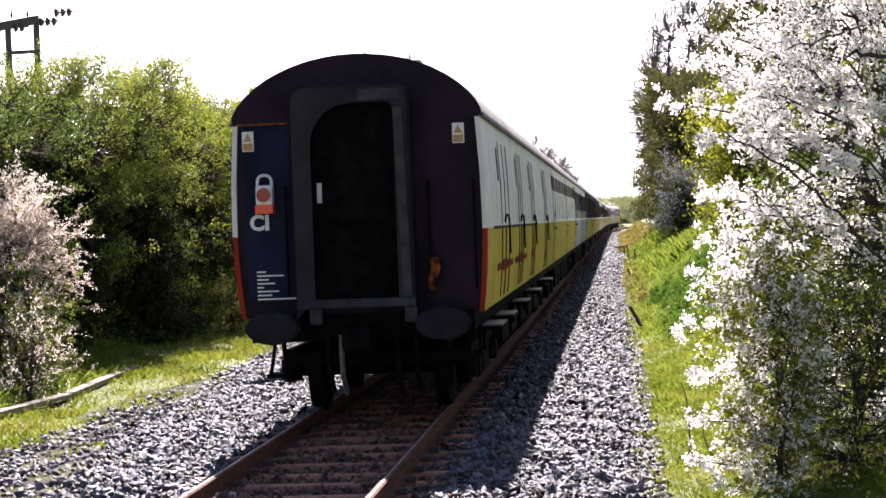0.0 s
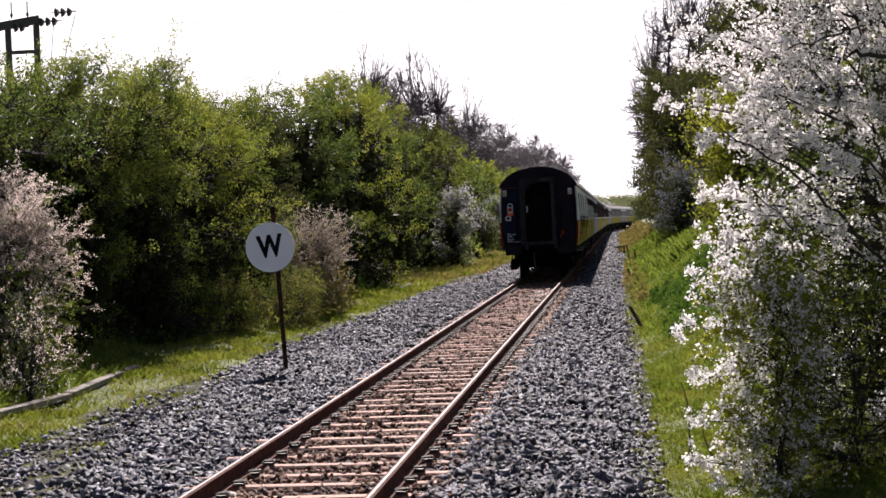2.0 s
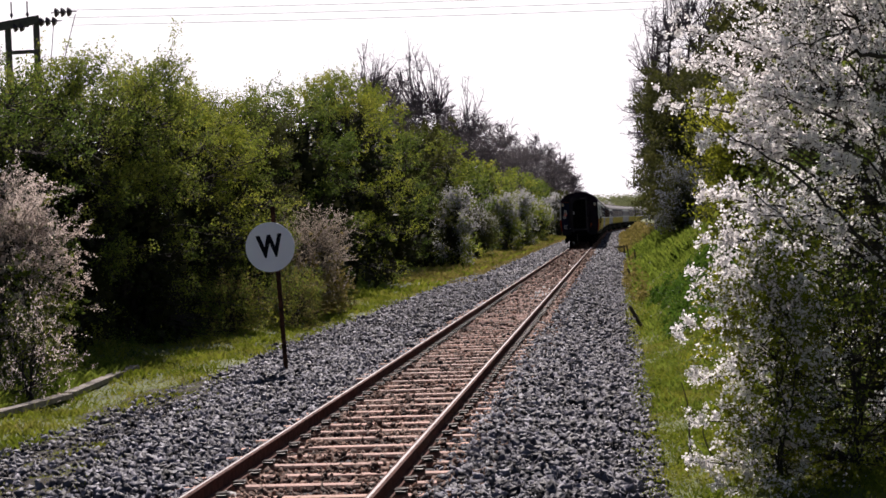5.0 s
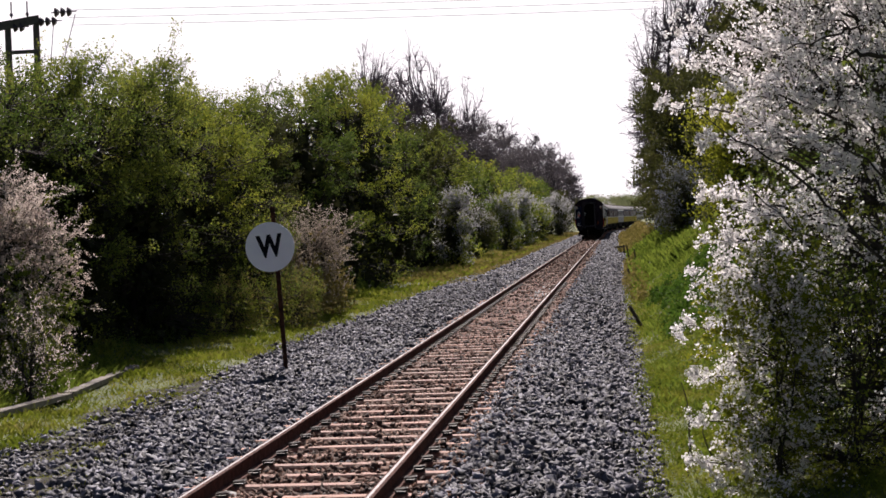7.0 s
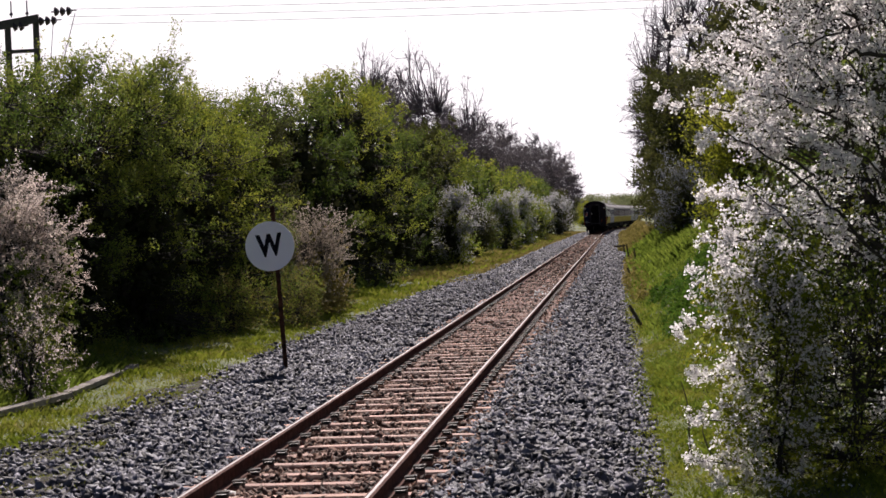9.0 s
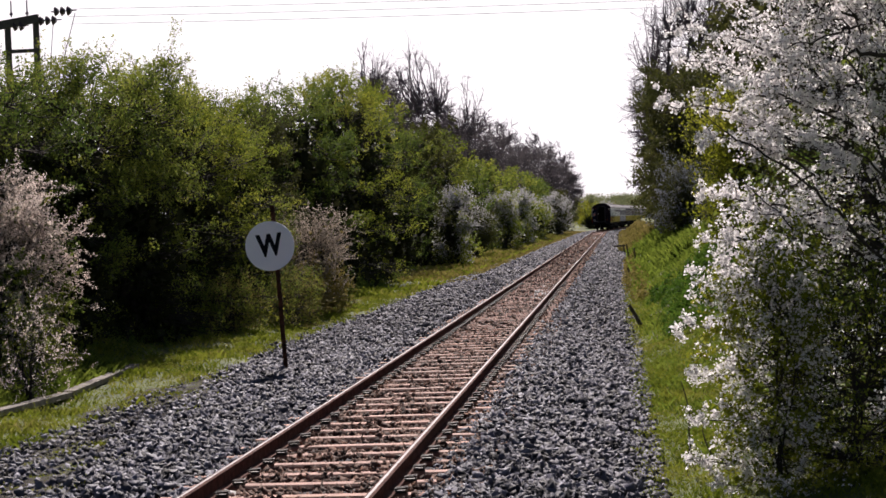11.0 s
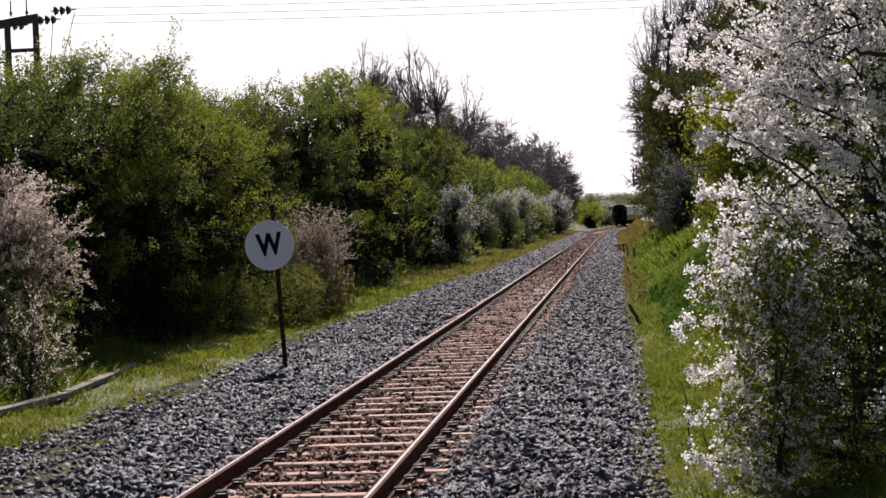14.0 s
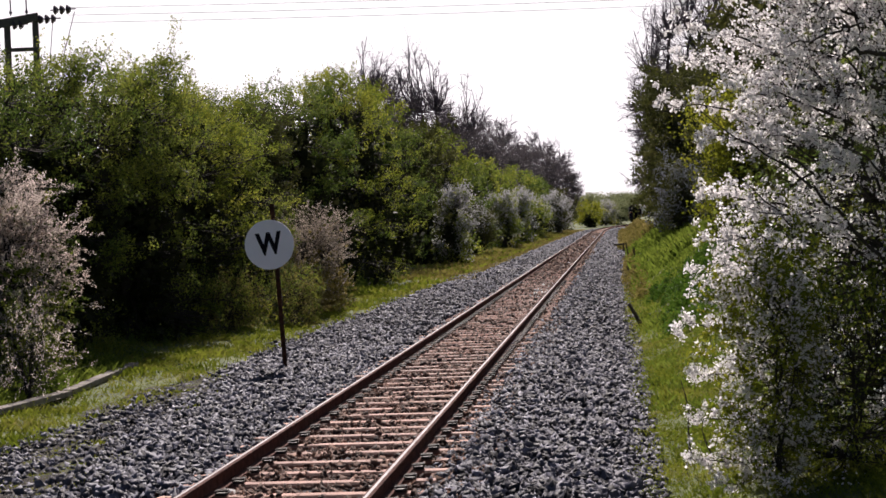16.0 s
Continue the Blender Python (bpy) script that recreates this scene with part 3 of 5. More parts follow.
def brake_coach():
    """The last coach: a guard's brake with a sooty gangwayed end."""
    coach = empty("brake_coach")
    tagged(coach, "cream and ochre brake coach with sooty black gangwayed rear end", "railway coach", "coaches of the train")
    y0, y1 = -COACH_L / 2, COACH_L / 2
    end = coach_common(coach)
    v, f = extrude_x_profile(end, y0 - 0.03, y0 + 0.06)
    mesh_ob("end_wall", v, f, M["coach_end"], coach, "sooty black coach end")
    v, f = extrude_x_profile(end, y1 - 0.08, y1 - 0.02)
    mesh_ob("end_wall", v, f, M["coach_end"], coach)
    gangway(coach, y1, 1)
    bolt_buffers(coach, y1, 1)
    bolt_buffers(coach, y0, -1)
    # sides
    side_band(coach, "lower_panel", 1.15, 2.06, y0, y1, M["gold"], "ochre yellow lower body panel")
    side_band(coach, "upper_panel", 2.06, 3.30, y0, y1, M["cream"], "cream upper body panel")
    side_band(coach, "end_stripe", 1.15, 2.06, y0 - 0.055, y0 + 0.05, M["red"], "crimson corner stripe", 0.004)
    side_band(coach, "end_stripe", 2.06, 3.28, y0 - 0.055, y0 + 0.05, M["cream"], "cream corner stripe", 0.004)
    side_band(coach, "waist_line", 2.04, 2.075, y0 + 1.0, y0 + 12.0, M["seam"], "", 0.006)
    for j, (yy, half) in enumerate(((y0 + 3.2, 0.72), (y0 + 6.75, 0.5), (y0 + 10.5, 0.5), (y0 + 15.6, 0.5))):
        for s in (1, -1):
            door = empty("door")
            door.parent = coach
            for d in (-half, 0.0, half):
                side_band(door, "door_seam", 1.2, 2.06, yy + d - 0.06, yy + d + 0.06, M["oxide" if d < 0 else "black"], "", 0.008, s)
                side_band(door, "door_seam", 2.09, 3.1, yy + d - 0.022, yy + d + 0.022, M["door_gap"], "", 0.008, s)
            side_band(door, "slot_window", 2.62, 3.02, yy - half - 0.45, yy - half - 0.25, M["glass"], "dark slot window", 0.007, s)
            bm = cyl_bm((s * 1.45, yy + 0.1, 1.72), (s * 1.45, yy + 0.1, 2.12), 0.014, seg=6)
            for k in range(6):
                a0, a1 = math.pi * k / 6, math.pi * (k + 1) / 6
                cyl_bm((s * 1.45, yy - 0.3 + 0.4 * math.cos(a0), 2.12 + 0.09 * math.sin(a0)), (s * 1.45, yy - 0.3 + 0.4 * math.cos(a1), 2.12 + 0.09 * math.sin(a1)), 0.014, seg=6, bm=bm)
            part("grab_handle", bm, M["black"], door, "hooked black grab handle")
            if j < 3:
                for q, (da, db) in enumerate(((-1.5, -0.7), (-0.66, 0.3), (0.34, 1.4))):
                    if j < 2 or q == 1:
                        side_band(door, "door_marking", 1.54 - 0.02 * (q % 2), 1.62 + 0.03 * (q % 2), yy + da, yy + db, M["oxide"], "rusty red marking", 0.012, s)
    for k, yy in enumerate(np.arange(y0 + 0.9, y1 - 0.6, 0.8)):
        side_band(coach, "panel_bead", 2.16, 3.02 + 0.05 * (k % 3), yy, yy + 0.09, M["bead"], "", 0.005)
    for d in (y0 + 1.1, y0 + 3.2, y0 + 6.7, y0 + 10.5, y0 + 15.6):
        step = small_box(coach, "foot_step", 1.24, 1.50, d - 0.5, d + 0.5, 0.90, 0.95, M["black"], "black step board", 0.008)
        small_box(step, "tread", 1.26, 1.49, d - 0.48, d + 0.48, 0.952, 0.966, M["steel"], "worn pale tread")
        for e in (-0.3, 0.3):
            small_box(step, "bracket", 1.2, 1.24, d + e - 0.03, d + e + 0.03, 0.62, 0.96, M["black"])
    # gangway surround, standing out from the end
    ye = y0 - 0.03
    gw = empty("gangway")
    gw.parent = coach
    bm = bmesh.new()
    def rounded(x0, x1, z0, z1, rl, rr):
        pts = [(x0, z0)]
        pts += [(x0 + rl - rl * math.cos(math.pi / 2 * k / 8), z1 - rl + rl * math.sin(math.pi / 2 * k / 8)) for k in range(9)]
        pts += [(x1 - rr + rr * math.sin(math.pi / 2 * k / 8), z1 - rr + rr * math.cos(math.pi / 2 * k / 8)) for k in range(9)]
        return pts + [(x1, z0)]
    arch = rounded(-0.68, 0.63, 1.12, 3.68, 0.18, 0.14)
    inner = rounded(-0.50, 0.46, 1.35, 3.50, 0.42, 0.10)
    verts = []
    for yy in (ye - 0.30, ye):
        verts += [(x, yy, z) for x, z in arch] + [(x, yy, z) for x, z in inner]
    k = len(arch)
    faces = []
    for i in range(k - 1):
        faces += [(i, i + 1, k + i + 1, k + i), (2 * k + i + 1, 2 * k + i, 3 * k + i, 3 * k + i + 1),
                  (i + 1, i, 2 * k + i, 2 * k + i + 1), (k + i, k + i + 1, 3 * k + i + 1, 3 * k + i)]
    for i in (0, k - 1):
        faces.append((i, k + i, 3 * k + i, 2 * k + i))
    bm.free()
    mesh_ob("gangway_frame", verts, faces, M["coach_end"], gw, "black steel gangway frame")
    for nm, mt, outer, hole, lbl in (("face_plate", "gangway_dark", rounded(-0.66, 0.60, 1.25, 3.65, 0.16, 0.10), rounded(-0.46, 0.455, 1.25, 3.47, 0.46, 0.09), "dark scuffed face plate"),):
        n = len(outer)
        fv = [(x, yy, z) for yy in (ye - 0.325, ye - 0.302) for ring in (outer, hole) for x, z in ring]
        ff = []
        for i in range(n - 1):
            ff += [(i, i + 1, n + i + 1, n + i), (2 * n + i + 1, 2 * n + i, 3 * n + i, 3 * n + i + 1), (i + 1, i, 2 * n + i, 2 * n + i + 1), (n + i, n + i + 1, 3 * n + i + 1, 3 * n + i)]
        mesh_ob(nm, fv, ff, M[mt], gw, lbl)
    bm = box_bm(0.455, 0.555, ye - 0.335, ye - 0.326, 1.30, 3.40, 0.004)
    for v in bm.verts:
        v.co.x += (3.4 - v.co.z) * 0.022
    part("rubbing_strip", bm, M["gangway_grey"], gw, "scuffed pale grey rubbing strip")
    small_box(gw, "rubbing_strip", 0.08, 0.53, ye - 0.335, ye - 0.326, 3.49, 3.61, M["gangway_grey"], "", 0.004)
    small_box(gw, "bottom_plate", -0.50, 0.64, ye - 0.36, ye - 0.302, 1.25, 1.35, M["gangway_grey"], "", 0.02)
    for x in (-0.46, 0.58):
        small_box(gw, "plate_foot", x - 0.07, x + 0.07, ye - 0.35, ye - 0.302, 1.08, 1.248, M["gangway_grey"], "", 0.02)
    small_box(gw, "gangway_door", -0.52, 0.50, ye - 0.06, ye - 0.004, 1.30, 3.45, M["black"], "black gangway door", 0.01)
    small_box(gw, "door_handle", -0.44, -0.39, ye - 0.10, ye - 0.062, 2.40, 2.62, M["white"], "pale door handle")
    # left-hand panels, lamp and markings
    small_box(coach, "end_panel", -1.26, -0.74, ye - 0.012, ye - 0.001, 1.35, 3.28, M["coach_end_blue"], "faded blue-black panel", 0.004)
    small_box(coach, "orange_line", -1.34, -0.76, ye - 0.016, ye - 0.001, 3.285, 3.305, M["orange"], "thin orange cantrail line")
    for x in (-1.205, 1.13):
        plate = small_box(coach, "warning_plate", x - 0.065, x + 0.065, ye - 0.018, ye - 0.002, 3.00, 3.22, M["white"], "white and yellow overhead wire warning plate", 0.003)
        small_box(plate, "yellow_panel", x - 0.055, x + 0.055, ye - 0.021, ye - 0.019, 3.01, 3.09, M["yellow_label"])
        bm = bmesh.new()
        vs = [bm.verts.new(q) for q in ((x - 0.05, ye - 0.021, 3.11), (x + 0.05, ye - 0.021, 3.11), (x, ye - 0.021, 3.20))]
        bm.faces.new(vs)
        part("warning_triangle", bm, M["yellow_label"], plate)
    lamp = empty("tail_lamp")
    lamp.parent = coach
    lx, lz = -1.02, 2.49
    bm = box_bm(lx - 0.095, lx + 0.095, ye - 0.17, ye - 0.02, lz - 0.10, lz + 0.13, 0.035)
    for k in range(8):
        a0, a1 = math.pi * k / 8, math.pi * (k + 1) / 8
        cyl_bm((lx + 0.075 * math.cos(a0), ye - 0.1, lz + 0.19 + 0.05 * math.sin(a0)), (lx + 0.075 * math.cos(a1), ye - 0.1, lz + 0.19 + 0.05 * math.sin(a1)), 0.017, seg=8, bm=bm)
    for q in (1, -1):
        cyl_bm((lx + q * 0.085, ye - 0.1, lz + 0.09), (lx + q * 0.075, ye - 0.1, lz + 0.195), 0.017, seg=8, bm=bm)
    part("lamp_case", bm, M["white"], lamp, "white tail lamp case with a carrying handle")
    part("lamp_lens", cyl_bm((lx, ye - 0.19, lz + 0.02), (lx, ye - 0.16, lz + 0.02), 0.078, seg=24), M["lens"], lamp, "dark red round lens")
    small_box(lamp, "lamp_base", lx - 0.10, lx + 0.10, ye - 0.18, ye - 0.02, lz - 0.185, lz - 0.085, M["orange_red"], "orange-red lower panel", 0.01)
    lettering("CI", 0.23, coach, pose(-1.105, ye - 0.016, 2.20, 90, 0, 0), M["white"])
    for i, wd in enumerate((0.10, 0.30, 0.13, 0.20, 0.07, 0.24, 0.16, 0.46)):
        small_box(coach, "lettering_bar", -1.16, -1.16 + wd, ye - 0.016, ye - 0.0125, 1.655 - i * 0.043, 1.672 - i * 0.043, M["white"])
    # right-hand pipes and jumper
    bm = box_bm(0.78, 0.87, ye - 0.09, ye - 0.001, 1.68, 1.76, 0.02)
    loop = [(0.795 + 0.02 * math.sin(k * 0.8), ye - 0.07 - 0.03 * math.sin(math.pi * k / 8), 1.72 - 0.038 * k) for k in range(9)]
    for p, q in zip(loop, loop[1:]):
        cyl_bm(p, q, 0.032, 0.03, seg=8, bm=bm)
    for p, q in zip(loop[:6], loop[1:6]):
        cyl_bm((p[0] + 0.055, p[1], p[2] + 0.02), (q[0] + 0.055, q[1], q[2] + 0.02), 0.024, seg=8, bm=bm)
    part("jumper_cable", bm, M["orange"], coach, "orange jumper cable and socket")
    for x in (-0.80, 0.78, 1.28):
        part("end_handrail", cyl_bm((x, ye - 0.06, 1.4), (x, ye - 0.06, 2.6), 0.014, seg=6), M["black"], coach)
    # drawgear and hoses
    part("coupler", box_bm(-0.16, 0.16, ye - 0.55, ye, 0.78, 1.05, 0.05), M["black"], coach, "black drop-head coupler")
    for x, z, c in ((-0.36, 0.45, "black"), (-0.22, 0.42, "steel"), (0.4, 0.4, "black"), (0.6, 0.42, "black")):
        bm = cyl_bm((x, ye - 0.18, 0.95), (x + 0.02, ye - 0.26, z + 0.1), 0.028, seg=8)
        cyl_bm((x + 0.02, ye - 0.26, z + 0.1), (x + 0.05, ye - 0.2, z - 0.12), 0.028, seg=8, bm=bm)
        part("brake_hose", bm, M[c], coach)
    bm = box_bm(-1.12, -0.86, ye + 0.1, ye + 0.4, 0.48, 0.52, 0.005)
    cyl_bm((-1.08, ye + 0.15, 0.5), (-1.0, ye + 0.15, 0.95), 0.02, seg=6, bm=bm)
    cyl_bm((-0.9, ye + 0.15, 0.5), (-0.92, ye + 0.15, 0.95), 0.02, seg=6, bm=bm)
    part("end_step", bm, M["black"], coach, "hanging end step")
    small_box(coach, "buffer_beam", -1.24, 1.24, ye - 0.02, ye + 0.08, 0.88, 1.18, M["black"])
    return coach


brake = brake_coach()
buffet = passenger_coach("cream and ochre coach with a shallow band of dark windows", "gold", "maroon", "ochre lower body panel", 2.77, 3.10, "cream", "bead")
plain = passenger_coach("navy and pale grey passenger coach with a grey roof", "stone_grey", "navy", "pale grey lower body panel", 2.40, 3.05, "stone_grey", "bead")
tourist = passenger_coach("maroon and ochre passenger coach with dark windows", "gold", "maroon", "ochre lower body panel", 2.12, 3.10, "cream", "navy")
coaches = [brake, buffet, plain, tourist] + [copy_thing(tourist if k % 3 else plain, pose(0, 0, 0)) for k in range(1, 11)]

# ================= trees and bushes =================


def envelope(rng, lumps=9, depth=0.28):
    """A lumpy factor on the radius, by direction."""
    dirs = rng.normal(size=(lumps, 3))
    dirs /= np.linalg.norm(dirs, axis=1, keepdims=True)
    amp = rng.uniform(-depth, depth, lumps)

    def f(d):
        return 1.0 + (np.exp(-((d[:, None, :] - dirs[None]) ** 2).sum(-1) / 0.13) * amp[None]).sum(1)
    return f


def shrub(name, label, category, x, y, height, rx, ry, seed, crown, clumps=420, per=60, leaf=0.075, low=0.05, extra=None, twig_len=0.55,
          spread=0.13, core=0.25, group="", inner=0.5, twig_mat="bark", stems=9, base_z=None, aspect=0.62, lean=(0, 0), stem_r=0.016, tw=1.0, bare=0.0, dense=3, sides=4, knot=0.0, thin_leaf=1.0, boughs=0):
    """A bush: stems rise from its foot and branch to clumps of leaves along twigs; extra mixes in a second kind of leaf or blossom."""
    rng = np.random.default_rng(seed)
    zb = float(ground_z(x, y)) - 0.05 if base_z is None else base_z
    thing = empty(name, pose(x, y, zb))
    tagged(thing, label, category, group)
    env = envelope(rng, 46, 0.34)
    t = low + (0.97 - low) * rng.uniform(size=clumps) ** 0.9
    ang = rng.uniform(0, 2 * math.pi, clumps)
    d = np.stack([np.cos(ang), np.sin(ang), 1.6 * t - 0.7], -1)
    d /= np.linalg.norm(d, axis=1, keepdims=True)
    prof = (0.84 + 0.45 * np.minimum(t, 0.35)) * np.sqrt(np.clip(1 - (np.clip(t - 0.35, 0, 1) / 0.66) ** 2.2, 0.02, 1))
    r = np.sqrt(rng.uniform(inner ** 2, 1.0, size=clumps)) * env(d) * prof
    c = np.stack([np.cos(ang) * r * rx, np.sin(ang) * r * ry, t * height * (0.9 + 0.1 * env(d))], -1)
    if boughs:
        # leafy pads on a few boughs, with dark gaps between them
        bi = rng.integers(0, boughs, size=clumps)
        pad = rng.uniform(0.55, 1.25, size=boughs)[bi, None] * np.array([0.20 * rx, 0.20 * ry, 0.034 * height])
        c, d, t = c[bi] + rng.normal(size=(clumps, 3)) * pad, d[bi], t[bi]
        c[:, 2] = np.clip(c[:, 2], 0.06, None)
    c[:, 0] += lean[0] * c[:, 2]
    c[:, 1] += lean[1] * c[:, 2]
    # stems
    segs = []
    nodes = []
    for i in range(stems):
        a = rng.uniform(0, 2 * math.pi)
        p = np.array([math.cos(a) * rx * 0.15, math.sin(a) * ry * 0.15, 0.0])
        q_end = np.array([math.cos(a) * rx * rng.uniform(0.2, 0.75), math.sin(a) * ry * rng.uniform(0.2, 0.75), height * rng.uniform(0.6, 0.92)])
        steps = 6
        r0 = stem_r * height * rng.uniform(0.5, 1.0)
        for k in range(steps):
            f = (k + 1) / steps
            q = q_end * np.array([f ** 1.3, f ** 1.3, f]) + rng.normal(size=3) * 0.05 * height * 0.35
            segs.append([*p, *q, r0 * (1 - k / steps) + 0.006, r0 * (1 - f) + 0.006])
            nodes.append(q)
            p = q
    nodes = np.array(nodes)
    for i in range(clumps):
        dd = ((nodes - c[i]) ** 2).sum(1) + 4 * np.clip(nodes[:, 2] - c[i, 2], 0, None) ** 2
        nd = nodes[int(dd.argmin())]
        mid = (nd + c[i]) / 2 + rng.normal(size=3) * 0.08
        segs.append([*nd, *mid, 0.014 * tw, 0.010 * tw])
        segs.append([*mid, *c[i], 0.010 * tw, 0.006 * tw])
    out = d.copy()
    out[:, 2] += 0.35
    out += rng.normal(size=(clumps, 3)) * 0.45
    out /= np.linalg.norm(out, axis=1, keepdims=True)
    tl = twig_len * rng.uniform(0.5, 1.4, size=clumps) * np.where(t > 0.72, 1.9, 1.35)
    # side twigs leave each twig at an angle and lift a little
    ks = np.repeat(np.arange(clumps), sides)
    us = rng.uniform(0.05, 0.9, size=len(ks))
    away = rng.normal(size=(len(ks), 3))
    away -= out[ks] * (away * out[ks]).sum(1, keepdims=True)
    away /= np.linalg.norm(away, axis=1, keepdims=True) + 1e-9
    way = 0.55 * out[ks] + 0.9 * away + np.array([0, 0, 0.12])
    way /= np.linalg.norm(way, axis=1, keepdims=True)
    t_start = np.concatenate([c, c[ks] + out[ks] * (us * tl[ks])[:, None]])
    t_dir = np.concatenate([out, way])
    t_len = np.concatenate([tl, tl[ks] * rng.uniform(0.35, 0.8, len(ks)) * (1.1 - 0.5 * us)])
    t_clump = np.concatenate([np.arange(clumps), ks])
    t_r = np.concatenate([np.full(clumps, 0.006), np.full(len(ks), 0.004)])[:, None] * tw
    fine = np.concatenate([t_start, t_start + t_dir * t_len[:, None], t_r, t_r * 0.5], 1)
    tv, ts, tlp = tubes(np.concatenate([np.array(segs), fine]), 3)
    wood = new("trunk", fast_mesh("trunk", tv, ts, tlp, M[twig_mat]))
    wood.parent = thing
    # leaves sit in rosettes along the twigs
    gap = knot or max(leaf * 1.5, 0.06)
    weight = t_len / t_len.sum()
    pick_t = rng.choice(len(t_len), size=clumps * per, p=weight)
    slots = np.maximum(np.round(t_len / gap), 1)
    u = np.ceil(rng.uniform(size=len(pick_t)) * slots[pick_t]) / slots[pick_t]
    k = t_clump[pick_t]
    pts = t_start[pick_t] + t_dir[pick_t] * (u * t_len[pick_t])[:, None] + rng.normal(size=(len(k), 3)) * spread
    pts[:, 2] = np.maximum(pts[:, 2], 0.04)
    if bare:
        few = rng.uniform(size=clumps) < bare * np.clip(1.25 - 2.1 * c[:, 2] / height, 0, 1)
        keep = ~few[k] | (rng.uniform(size=len(k)) < 0.12)
        pts, k, pick_t = pts[keep], k[keep], pick_t[keep]
    if extra:
        tip = t_start + t_dir * t_len[:, None]
        chance = np.clip(extra[1] + (extra[3] * (tip[:, 2] / height - 0.45) - extra[4] * tip[:, 0] / rx if len(extra) > 3 else 0.0), 0.04, 0.97)
        sel = (rng.uniform(size=len(t_len)) < chance)[pick_t]
        ev, es, el = leaves(pts[sel], extra[2], rng, 0.0, 0.9)
        if len(es):
            o = new("blossom", fast_mesh("blossom", ev, es, el, M[extra[0]]))
            o.parent = thing
        pts = pts[~sel]
        if thin_leaf < 1.0:
            pts = pts[rng.uniform(size=len(pts)) < thin_leaf]
    if len(pts):
        lv, ls, ll = leaves(pts, leaf, rng, 0.6, aspect)
        # dark leaves deep in the crown, painting its inner shade
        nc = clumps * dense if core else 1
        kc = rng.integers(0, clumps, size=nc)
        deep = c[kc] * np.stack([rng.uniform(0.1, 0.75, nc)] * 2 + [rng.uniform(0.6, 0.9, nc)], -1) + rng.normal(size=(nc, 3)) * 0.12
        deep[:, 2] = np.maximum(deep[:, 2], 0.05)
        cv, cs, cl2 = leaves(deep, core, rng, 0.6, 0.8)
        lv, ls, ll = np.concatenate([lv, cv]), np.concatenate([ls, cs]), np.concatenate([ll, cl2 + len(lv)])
        o = new("crown", fast_mesh("crown", lv, ls, ll, [M[crown], M["inner_shade_leaf"]], np.concatenate([np.zeros(len(ls) - nc), np.ones(nc)])))
        o.parent = thing
    return thing


